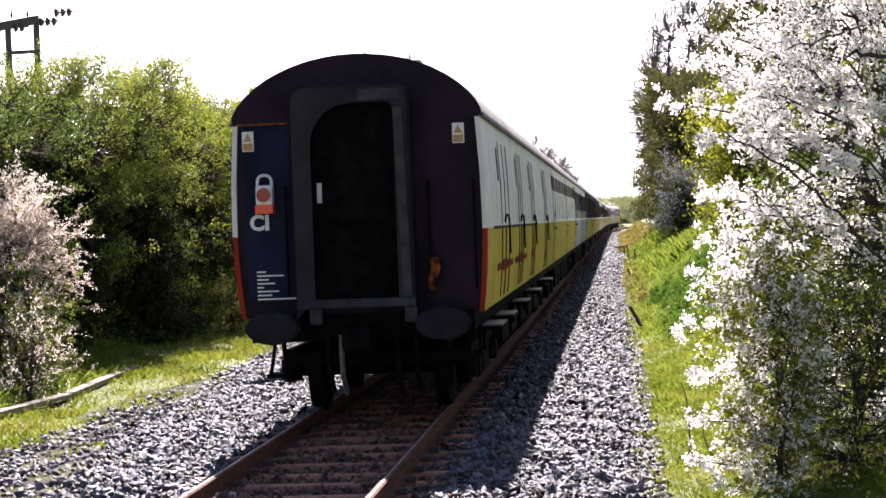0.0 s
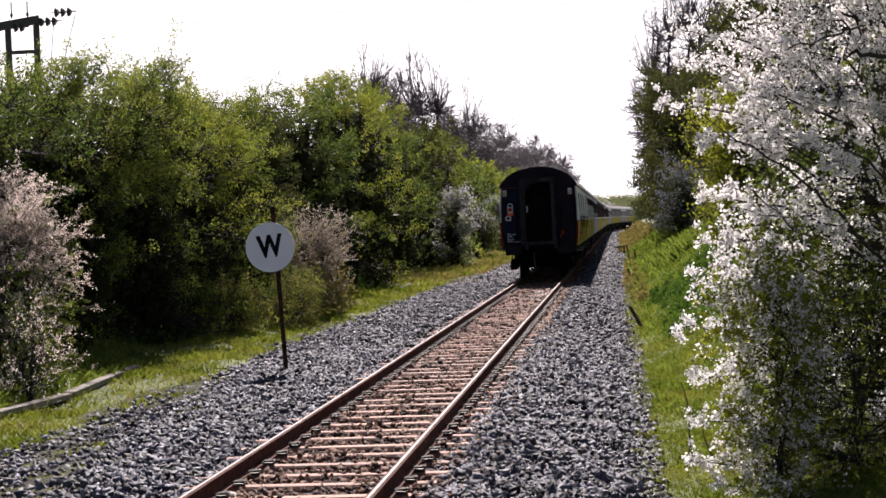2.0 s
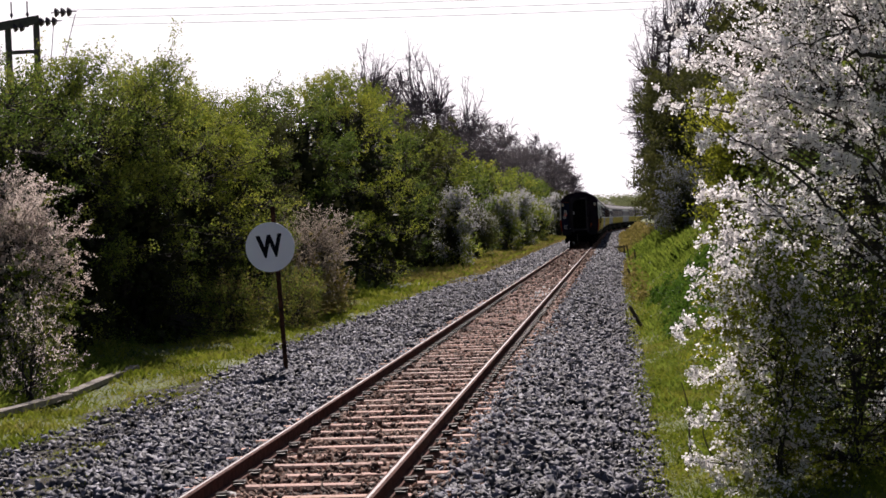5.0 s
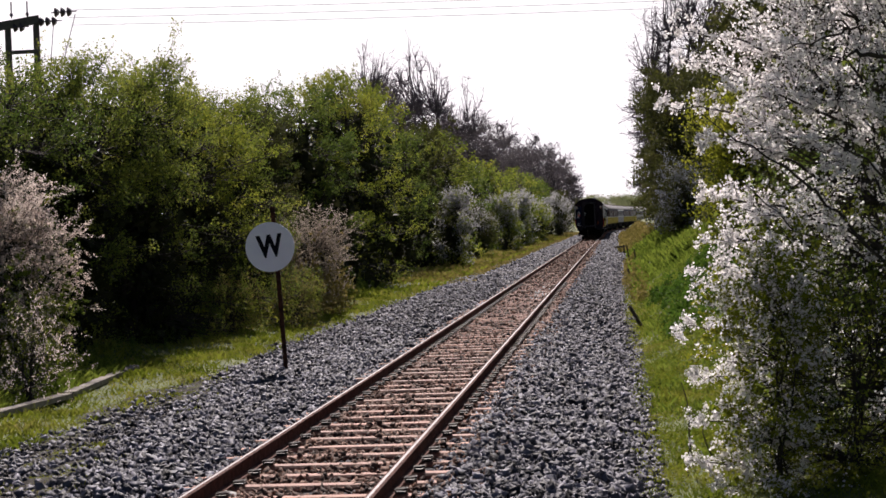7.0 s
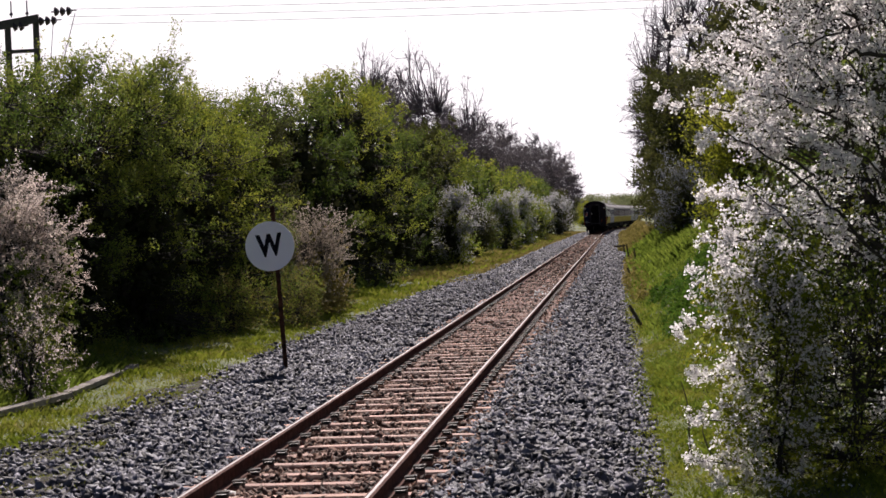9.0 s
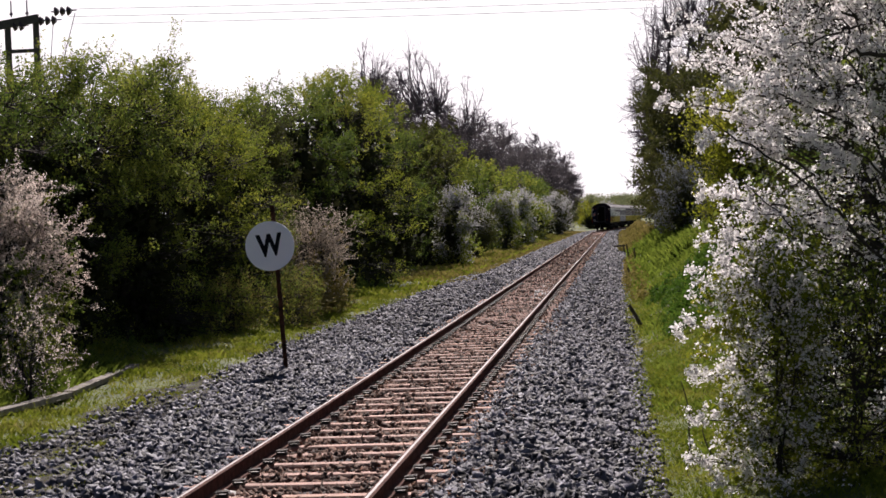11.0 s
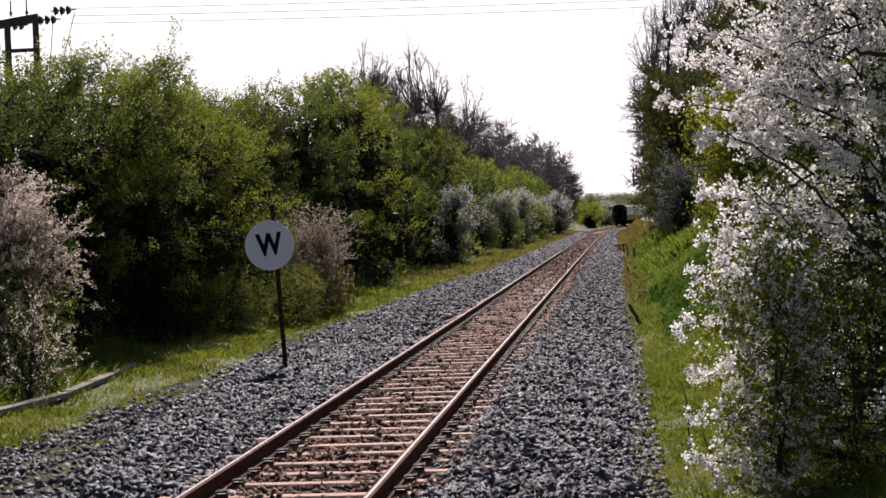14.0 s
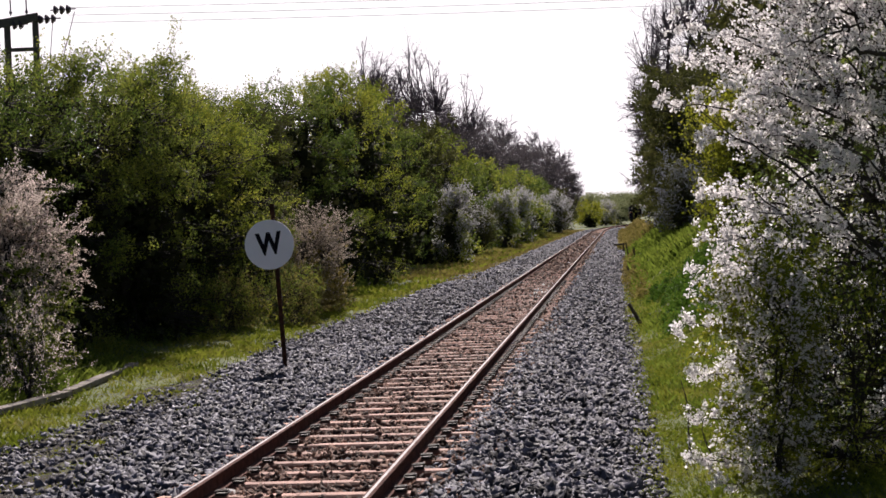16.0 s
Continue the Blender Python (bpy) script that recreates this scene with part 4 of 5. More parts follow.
def bare_tree(x, y, height, radius, seed, label, thin=0.012, foot=0.35, counts=(14, 120, 800, 2400)):
    """A leafless tree: limbs, boughs and twigs filling a domed crown, each joined to the nearest one below it."""
    rng = np.random.default_rng(seed)
    thing = empty("bare_tree", pose(x, y, float(ground_z(x, y)) - 0.05))
    tagged(thing, label, "tree", "bare trees along the line")
    stem = [np.array([rng.normal() * 0.05 * k, rng.normal() * 0.05 * k, height * foot * k / 5]) for k in range(6)]
    thick = height * 0.014
    limbs = [[*p, *q, thick * (1 - 0.07 * k), thick * (1 - 0.07 * (k + 1))] for k, (p, q) in enumerate(zip(stem, stem[1:]))]
    nodes = np.array(stem[2:])
    fine = []
    env = envelope(rng, 40, 0.22)
    widths = (thick * 0.5, thick * 0.22, thin * 1.6, thin)
    heads = np.tile(np.array([[0.0, 0.0, 1.0]]), (len(nodes), 1))
    for lev, n in enumerate(counts):
        if lev < 2:
            d = rng.normal(size=(n, 3))
            d[:, 2] = np.abs(d[:, 2]) * 0.9 - 0.2
            d /= np.linalg.norm(d, axis=1, keepdims=True)
            p = d * ((0.55, 0.82)[lev] * rng.uniform(0.4, 1, n) ** 0.5 * env(d))[:, None] * np.array([radius, radius, height * (1 - foot)])
            p[:, 2] = np.clip(p[:, 2], -height * foot * 0.6, None) + height * foot
            gapv = p[:, None, :] - nodes[None]
            cost = (gapv ** 2).sum(-1) + 5 * np.clip(-gapv[..., 2], 0, None) ** 2
            near = nodes[cost.argmin(1)]
            mid = near + (p - near) * np.array([0.62, 0.62, 0.42]) + rng.normal(size=(n, 3)) * 0.07 * np.linalg.norm(p - near, axis=1, keepdims=True)
        else:
            k = rng.integers(0, len(nodes), size=n)
            near = nodes[k]
            way = heads[k] + rng.normal(size=(n, 3)) * 0.62 + np.array([0, 0, 0.04])
            way /= np.linalg.norm(way, axis=1, keepdims=True)
            reach = (radius * (0.34, 0.21)[lev - 2] * rng.uniform(0.4, 1.2, n))[:, None]
            mid = near + way * reach * 0.5
            p = mid + (way + rng.normal(size=(n, 3)) * 0.3 + np.array([0, 0, 0.08])) * reach * 0.5
        w = np.full((n, 1), widths[lev])
        w2 = np.full((n, 1), max(widths[lev] * 0.45, thin * 0.5))
        rows = np.concatenate([near, p, w, w2], 1) if lev == 3 else np.concatenate([np.concatenate([near, mid, w, (w + w2) / 2], 1), np.concatenate([mid, p, (w + w2) / 2, w2], 1)])
        (limbs if lev < 1 else fine).extend(rows.tolist())
        f = rng.uniform(0.15, 1.0, size=(4, n, 1))
        spots = np.concatenate([near + (mid - near) * f, mid + (p - mid) * f]).reshape(-1, 3)
        turn = (p - near) / (np.linalg.norm(p - near, axis=1, keepdims=True) + 1e-9)
        turns = np.tile(turn, (8, 1))
        nodes, heads = (np.concatenate([nodes, spots]), np.concatenate([heads, turns])) if lev < 1 else (spots, turns)
    for arr, nm, mt in ((limbs, "trunk", "bark"), (fine, "crown", "twig")):
        v, q, l = tubes(np.array(arr), 3 if nm == "crown" else 7)
        o = new(nm, fast_mesh(nm, v, q, l, M[mt]))
        o.parent = thing
    return thing


def at(px, dist):
    """Sideways place at a distance, from the bearing across the view."""
    return 2.841 + (px - 1095.5) / 3114.0 * dist


def spray(x, y, z, reach, seed):
    """A blossom-laden branch end, running back into the blackthorn."""
    rng = np.random.default_rng(seed)
    thing = bpy.data.objects["blackthorn"]
    root = thing.matrix_basis.translation
    tip = np.array([x - root.x, y - root.y, z - root.z])
    base = tip + np.array([reach + 0.9, 0.5, -0.35 - 0.2 * reach])
    pts = [base + (tip - base) * t + rng.normal(size=3) * 0.02 + np.array([0, 0, 0.12 * math.sin(3.1 * t)]) for t in np.linspace(0, 1, 9)]
    segs = [[*a, *b, 0.016 - 0.0016 * k, 0.0144 - 0.0016 * k] for k, (a, b) in enumerate(zip(pts, pts[1:]))]
    cen = []
    for k in range(3, 9):
        for _ in range(3):
            q = pts[k] + rng.normal(size=3) * 0.03
            e = q + rng.normal(size=3) * np.array([0.045, 0.05, 0.045]) + np.array([-0.03, 0, 0.03])
            segs.append([*q, *e, 0.005, 0.003])
            u = rng.uniform(0, 1, size=(64, 1))
            cen.append(q + (e - q) * np.round(u) + rng.normal(size=(64, 3)) * 0.021)
    v, s, l = tubes(segs, 4)
    o = tagged(new("branch", fast_mesh("branch", v, s, l, M["bark"])), kind="stuff")
    o.parent = thing
    v, s, l = leaves(np.concatenate(cen), 0.023, rng, 0.0, 0.9)
    o = tagged(new("blossom_spray", fast_mesh("blossom_spray", v, s, l, M["blossom"])), kind="stuff")
    o.parent = thing


def limb(pa, pb, da, db, ra, rb, seed):
    """A dark limb of the blackthorn, between two bearings and distances."""
    rng = np.random.default_rng(seed)
    thing = bpy.data.objects["blackthorn"]
    root = thing.matrix_basis.translation
    ends = [np.array([at(p[0], d) - root.x, d - root.y, 2.129 + (372 - p[1]) / 3114 * d - root.z]) for p, d in ((pa, da - 0.3), (pb, db - 0.3))]
    pts = [ends[0] + (ends[1] - ends[0]) * t + rng.normal(size=3) * 0.018 for t in np.linspace(0, 1, 8)]
    rad = np.linspace(ra, rb, 8) * 0.62
    axis = ends[1] - ends[0]
    side = np.cross(axis, (0.0, 0.0, 1.0))
    side /= np.linalg.norm(side)
    up = np.cross(side, axis / np.linalg.norm(axis))
    ring = [(math.cos(math.pi * k / 3), math.sin(math.pi * k / 3)) for k in range(6)]
    verts = [p + (side * c + up * q) * r for p, r in zip(pts, rad) for c, q in ring]
    faces = [(j * 6 + k, j * 6 + (k + 1) % 6, j * 6 + 6 + (k + 1) % 6, j * 6 + 6 + k) for j in range(7) for k in range(6)]
    mesh_ob("limb", verts, faces, M["bark"], thing, smooth=True)


HEDGE = "hedge beside the line"
G, D, Y_, O = "leaf_green", "leaf_deep", "leaf_yellow", "leaf_olive"
# hedge across the track, near to far: place across, distance, height, radii, leaf, clumps, per clump, leaf size
for i, (x, dist, h, rx, ry, lf, cl, per, sz) in enumerate((
        (-9.0, 31.5, 5.2, 1.7, 1.9, D, 260, 70, 0.085), (-8.7, 35.5, 5.5, 1.9, 2.0, G, 340, 80, 0.085), (-8.2, 38.6, 6.0, 2.1, 2.1, G, 400, 84, 0.085),
        (-8.1, 43.0, 5.8, 2.1, 2.3, "leaf_bright", 360, 84, 0.088), (-8.4, 48.0, 5.5, 1.7, 2.1, G, 320, 80, 0.09), (-8.4, 52.5, 5.5, 1.6, 2.2, O, 280, 70, 0.09),
        (-8.3, 60.0, 7.0, 1.9, 2.8, D, 360, 84, 0.10), (-8.2, 66.5, 7.6, 2.0, 2.8, "leaf_bright", 360, 84, 0.10), (-8.3, 75.0, 7.7, 2.0, 3.4, "leaf_bright", 320, 80, 0.11),
        (-8.4, 85.0, 7.3, 2.0, 3.6, D, 280, 76, 0.12), (-8.3, 97.0, 7.2, 2.0, 4.2, O, 260, 70, 0.13), (-8.3, 112, 7.3, 2.0, 5.0, G, 240, 66, 0.15),
        (-8.2, 130, 6.9, 2.0, 6.0, D, 220, 66, 0.17), (-8.2, 152, 6.6, 2.0, 7.0, G, 220, 64, 0.19), (-8.2, 180, 6.8, 2.1, 8.0, G, 200, 60, 0.21),
        (-8.2, 215, 6.8, 2.2, 10.0, D, 180, 60, 0.24), (-8.0, 260, 6.4, 2.4, 14.0, O, 180, 60, 0.27), (-7.4, 305, 5.2, 2.6, 12.0, O, 160, 56, 0.28),
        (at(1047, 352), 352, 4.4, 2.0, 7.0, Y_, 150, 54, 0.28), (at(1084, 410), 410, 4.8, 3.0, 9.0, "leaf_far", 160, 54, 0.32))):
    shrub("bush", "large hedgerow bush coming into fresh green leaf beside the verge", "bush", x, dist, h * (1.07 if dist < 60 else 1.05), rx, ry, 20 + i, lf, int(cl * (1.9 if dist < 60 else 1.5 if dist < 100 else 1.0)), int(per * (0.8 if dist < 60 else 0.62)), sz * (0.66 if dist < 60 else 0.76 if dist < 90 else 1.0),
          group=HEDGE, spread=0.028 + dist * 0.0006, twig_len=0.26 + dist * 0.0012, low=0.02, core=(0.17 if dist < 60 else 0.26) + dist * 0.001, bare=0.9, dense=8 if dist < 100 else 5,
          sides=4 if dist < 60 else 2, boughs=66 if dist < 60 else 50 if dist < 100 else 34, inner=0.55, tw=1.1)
# blossom bushes
for i, (x, dist, h, rx, ry, ex, lf, cl, per, bs, share, low) in enumerate((
        (-7.92, 29.5, 2.75, 0.78, 1.0, "blossom_pink", G, 320, 230, 0.030, 0.46, 0.02), (-5.95, 50, 2.4, 0.66, 1.2, "blossom_dull", "grass_dry", 260, 110, 0.036, 0.42, 0.03),
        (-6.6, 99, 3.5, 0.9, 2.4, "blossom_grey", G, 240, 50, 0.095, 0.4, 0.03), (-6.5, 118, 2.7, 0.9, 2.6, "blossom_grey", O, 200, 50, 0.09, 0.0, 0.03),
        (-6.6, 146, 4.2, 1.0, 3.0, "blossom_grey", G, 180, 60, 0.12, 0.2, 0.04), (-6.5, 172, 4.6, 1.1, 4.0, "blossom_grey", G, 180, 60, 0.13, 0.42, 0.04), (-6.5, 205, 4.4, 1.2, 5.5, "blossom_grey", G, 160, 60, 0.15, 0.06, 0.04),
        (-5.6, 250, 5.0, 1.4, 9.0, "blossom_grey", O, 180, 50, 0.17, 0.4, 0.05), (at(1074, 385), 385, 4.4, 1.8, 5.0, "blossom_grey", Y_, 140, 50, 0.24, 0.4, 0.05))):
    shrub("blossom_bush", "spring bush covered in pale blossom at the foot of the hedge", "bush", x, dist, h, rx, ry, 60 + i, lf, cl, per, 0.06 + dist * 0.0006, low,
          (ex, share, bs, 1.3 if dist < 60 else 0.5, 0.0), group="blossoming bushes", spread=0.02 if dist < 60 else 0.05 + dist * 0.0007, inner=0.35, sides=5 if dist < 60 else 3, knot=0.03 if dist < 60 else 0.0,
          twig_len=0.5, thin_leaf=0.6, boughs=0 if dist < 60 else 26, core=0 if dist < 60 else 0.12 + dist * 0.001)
shrub("bush", "dry brown and olive scrub at the hedge's foot", "bush", -5.85, 46.0, 1.2, 0.45, 0.9, 71, G, 200, 50, 0.045, 0.02, ("grass_dry", 0.4, 0.04), group=HEDGE,
      spread=0.05, twig_len=0.35, core=0, tw=0.8)
shrub("bush", "dry brown and olive scrub at the hedge's foot", "bush", -6.5, 41.5, 1.1, 0.5, 0.8, 72, G, 160, 50, 0.045, 0.02, ("grass_dry", 0.4, 0.04), group=HEDGE,
      spread=0.05, twig_len=0.3, core=0, tw=0.8)
shrub("blossom_bush", "low sprigs of pale blossom before the larger bush", "bush", at(14, 26.5), 26.5, 1.15, 0.4, 0.5, 73, G, 70, 90, 0.03, 0.05, ("blossom_pink", 0.45, 0.024), group="blossoming bushes",
      spread=0.014, twig_len=0.45, core=0, tw=0.7, knot=0.03, thin_leaf=0.5)
# bare trees behind the hedge
for i, (px, dist, h, rad) in enumerate(((648, 112, 14.6, 2.5), (698, 118, 14.8, 2.8), (756, 124, 15.6, 2.8), (800, 146, 13.6, 2.4), (845, 176, 15.2, 3.2), (886, 205, 15.0, 2.8),
                                        (925, 240, 15.0, 3.4), (962, 280, 15.4, 4.4), (995, 320, 15.0, 4.0))):
    bare_tree(at(px, dist), dist, h * 1.13, rad * 1.15, 100 + i, "leafless tree with fine grey-brown twigs behind the hedge", thin=dist * (0.00009 if i < 5 else 0.00011),
              counts=(16, 170, 1100, 4200) if i < 5 else (14, 120, 800, 2400))
# budding scrub under the bare trees
for i, (px, dist, h, rx) in enumerate(((735, 122, 8.6, 2.6), (792, 146, 9.6, 2.6), (842, 172, 10.6, 3.0), (880, 200, 11.0, 3.0), (918, 232, 11.0, 3.4), (955, 270, 11.6, 3.6), (990, 315, 12.0, 4.0))):
    shrub("bush", "brownish scrub in bud beneath the bare trees", "bush", at(px, dist), dist, h, rx, 4.0, 180 + i, "bud", 300, 22, 0.03 + dist * 0.0005, 0.3, group=HEDGE,
          spread=0.2, twig_len=1.0, twig_mat="twig", core=0, inner=0.2, tw=dist * 0.007)
# woods beyond the bend, their haze put into the leaf colour
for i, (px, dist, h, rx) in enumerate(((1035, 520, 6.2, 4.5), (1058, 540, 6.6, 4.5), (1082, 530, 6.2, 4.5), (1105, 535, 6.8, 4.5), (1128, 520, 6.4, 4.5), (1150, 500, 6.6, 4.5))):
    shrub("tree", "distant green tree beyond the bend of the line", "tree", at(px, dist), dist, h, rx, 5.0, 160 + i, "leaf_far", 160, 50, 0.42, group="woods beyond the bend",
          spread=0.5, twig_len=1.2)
# the bank's side
shrub("ivy_thicket", "dense olive ivy-clad thicket on top of the bank", "bush", at(1192, 104), 104, 8.2, 1.7, 7.0, 81, O, 620, 40, 0.15, group=HEDGE, spread=0.10, core=0.4, boughs=60, sides=2)
shrub("ivy_thicket", "dense olive ivy-clad thicket on top of the bank", "bush", at(1235, 92), 92, 7.8, 1.9, 6.0, 82, O, 560, 40, 0.14, group=HEDGE, spread=0.10, core=0.4, boughs=60, sides=2)
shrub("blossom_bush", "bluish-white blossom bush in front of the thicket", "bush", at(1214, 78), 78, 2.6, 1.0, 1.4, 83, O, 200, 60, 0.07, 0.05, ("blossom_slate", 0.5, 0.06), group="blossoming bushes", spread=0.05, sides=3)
shrub("bush", "yellow-green young bush on the bank", "bush", at(1330, 42), 42, 3.0, 0.6, 1.2, 84, Y_, 300, 60, 0.08, group=HEDGE)
for i, (px, dist, h, rad) in enumerate(((1162, 112, 8.5, 1.3), (1168, 128, 16.5, 2.4), (1212, 122, 20.0, 3.4), (1265, 114, 19.0, 3.4))):
    bare_tree(at(px, dist), dist, h * 1.1, rad * 1.2, 133 + i, "tall leafless tree rising above the thicket", thin=0.011)
# near blossom tree
shrub("blackthorn", "large blackthorn laden with white blossom at the foot of the bank", "tree", 5.75, 16.3, 5.7, 1.5, 0.75, 90, G, 660, 205, 0.034, 0.01,
      ("blossom", 0.66, 0.028, 0.85, 0.10), twig_len=0.36, spread=0.020, knot=0.05, inner=0.15, stems=30, base_z=-0.4, stem_r=0.006, core=0, tw=1.0, lean=(-0.085, 0.0), sides=4, thin_leaf=0.42)
shrub("bush", "young yellow-green growth with faded blossom at the blackthorn's foot", "bush", 4.12, 15.1, 2.1, 0.34, 0.35, 93, Y_, 240, 64, 0.04, 0.02,
      ("blossom", 0.6, 0.026), group=HEDGE, spread=0.020, twig_len=0.2, core=0, tw=0.4, stem_r=0.002, stems=5, knot=0.06)
# two dark bushes added as backing, for the deep shade at lower right
shrub("bush", "dark leafy bush added behind the blackthorn as dark backing", "bush", 6.3, 18.2, 3.3, 1.45, 0.9, 92, D, 560, 40, 0.06, 0.01, group=HEDGE, spread=0.06, core=0.26, dense=7)
shrub("bush", "tall dark ivy-clad bush added close behind the blackthorn as dark backing", "bush", 7.4, 21.3, 4.8, 1.6, 1.4, 96, O, 460, 40, 0.09, 0.01, group=HEDGE, spread=0.12, core=0.35)
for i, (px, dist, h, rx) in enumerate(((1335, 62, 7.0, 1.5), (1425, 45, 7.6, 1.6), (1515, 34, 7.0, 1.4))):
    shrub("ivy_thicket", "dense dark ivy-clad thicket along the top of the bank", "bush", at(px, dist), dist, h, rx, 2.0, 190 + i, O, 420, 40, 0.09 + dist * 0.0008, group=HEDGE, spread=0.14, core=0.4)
shrub("bush", "low green and olive undergrowth at the blackthorn's foot", "bush", 4.75, 15.2, 1.6, 0.9, 0.4, 97, "leaf_bright", 300, 34, 0.036, 0.01, ("blossom", 0.14, 0.026), group=HEDGE, spread=0.025, twig_len=0.28, core=0, tw=0.5, stem_r=0.005)
# sprays reaching out towards the track
for i, (px, py, dist, dx) in enumerate(((1172, 182, 16.0, 0.5), (1210, 110, 16.4, 0.4), (1188, 574, 15.6, 0.3), (1216, 662, 15.4, 0.2), (1250, 420, 15.8, 0.3), (1240, 250, 15.6, 0.3), (1228, 740, 15.2, 0.2), (1205, 815, 15.0, 0.2), (1262, 850, 14.9, 0.2),
                                      (1290, 640, 15.3, 0.2), (1268, 520, 15.5, 0.25), (1240, 345, 15.6, 0.25), (1226, 480, 15.6, 0.2), (1320, 780, 15.0, 0.2), (1215, 60, 15.8, 0.3), (1300, 165, 15.4, 0.3), (1350, 250, 15.3, 0.3), (1330, 380, 15.3, 0.3), (1420, 180, 15.2, 0.3), (1450, 300, 15.2, 0.3))):
    spray(at(px, dist), dist, 2.129 + (374 - py) / 3114 * dist, dx, 300 + i)

for k, row in enumerate((((1250, 205), (1440, 340), 15.7, 15.4, 0.008, 0.020), ((1440, 340), (1560, 480), 15.4, 15.8, 0.020, 0.028), ((1500, 100), (1590, 118), 15.2, 15.2, 0.030, 0.036),
                         ((1395, 92), (1500, 60), 15.5, 15.6, 0.010, 0.018), ((1340, 420), (1500, 520), 15.5, 15.6, 0.008, 0.018), ((1300, 300), (1420, 440), 15.6, 15.6, 0.007, 0.014),
                         ((1330, 560), (1520, 700), 15.3, 15.6, 0.007, 0.016), ((1470, 250), (1568, 330), 15.3, 15.5, 0.010, 0.02))):
    limb(*row, 400 + k)

# ================= sign, poles, planks, posts =================


def whistle_board():
    thing = empty("whistle_board", pose(-2.83, 29.3, 0))
    tagged(thing, "round white board lettered W on a leaning rusty post", "railway sign")
    lean = math.tan(radians(2.6))
    base, top = -0.5, 2.52
    bm = box_bm(-0.035, 0.035, -0.03, 0.03, base, top, 0.006)
    for v in bm.verts:
        v.co.x -= (v.co.z - base) * lean
    part("post", bm, M["post_rust"], thing, "rusty leaning post")
    cx, cz = -(1.80 - base) * lean - 0.09, 1.835
    disc = part("disc", cyl_bm((cx, -0.065, cz), (cx, -0.04, cz), 0.42, seg=48, bevel=0.004), M["sign_white"], thing, "weathered white disc")
    lettering("W", 0.50, disc, Matrix.Translation((cx + 0.0, -0.0675, cz)) @ pose(0, 0, 0, 90, -5.0, 0) @ Matrix.Diagonal((0.78, 1.0, 1.0, 1.0)), M["sign_black"], "letter")


whistle_board()


def timber_edging():
    for (xa, ya, xb, yb) in ((-5.95, 22.3, -6.02, 27.3), (-6.03, 27.4, -6.26, 32.1)):
        bm = box_bm(-0.10, 0.10, 0, math.hypot(xb - xa, yb - ya), 0, 0.09, 0.012)
        ob = part("timber_board", bm, M["wood_grey"], None)
        za, zb = (float(max(ground_z(x, y), ballast_z(x, y) if x > -4.7 else -9)) + 0.04 for x, y in ((xa, ya), (xb, yb)))
        run = math.hypot(xb - xa, yb - ya)
        ob.matrix_basis = pose(xa, ya, za, math.degrees(math.atan2(zb - za, run)), 0, -math.degrees(math.atan2(xb - xa, yb - ya)))
        tagged(ob, "weathered pale timber board lying in the grass", "board", "boards along the verge")


timber_edging()


def fence_posts():
    for px, dist, h, tilt in ((1132, 39.2, 0.62, -28), (1115, 70, 0.5, -18), (1123, 89, 0.75, -5), (1112, 97, 0.95, -8), (1104, 115, 0.7, -4)):
        x = at(px, dist)
        bm = cyl_bm((0, 0, -0.1), (0, 0, h), 0.05, 0.04, seg=7, bevel=0.008)
        ob = part("fence_post", bm, M["wood_dark"], None)
        ob.matrix_basis = pose(x, dist, float(ground_z(x, dist)), 0, tilt, 0)
        if dist > 110:
            part("rail_stub", box_bm(-0.62, 0.1, -0.05, 0.0, h * 0.78, h * 0.78 + 0.11, 0.01), M["wood_dark"], ob)
        tagged(ob, "short dark leaning timber stake beside the ballast", "post", "old stakes beside the line")


fence_posts()


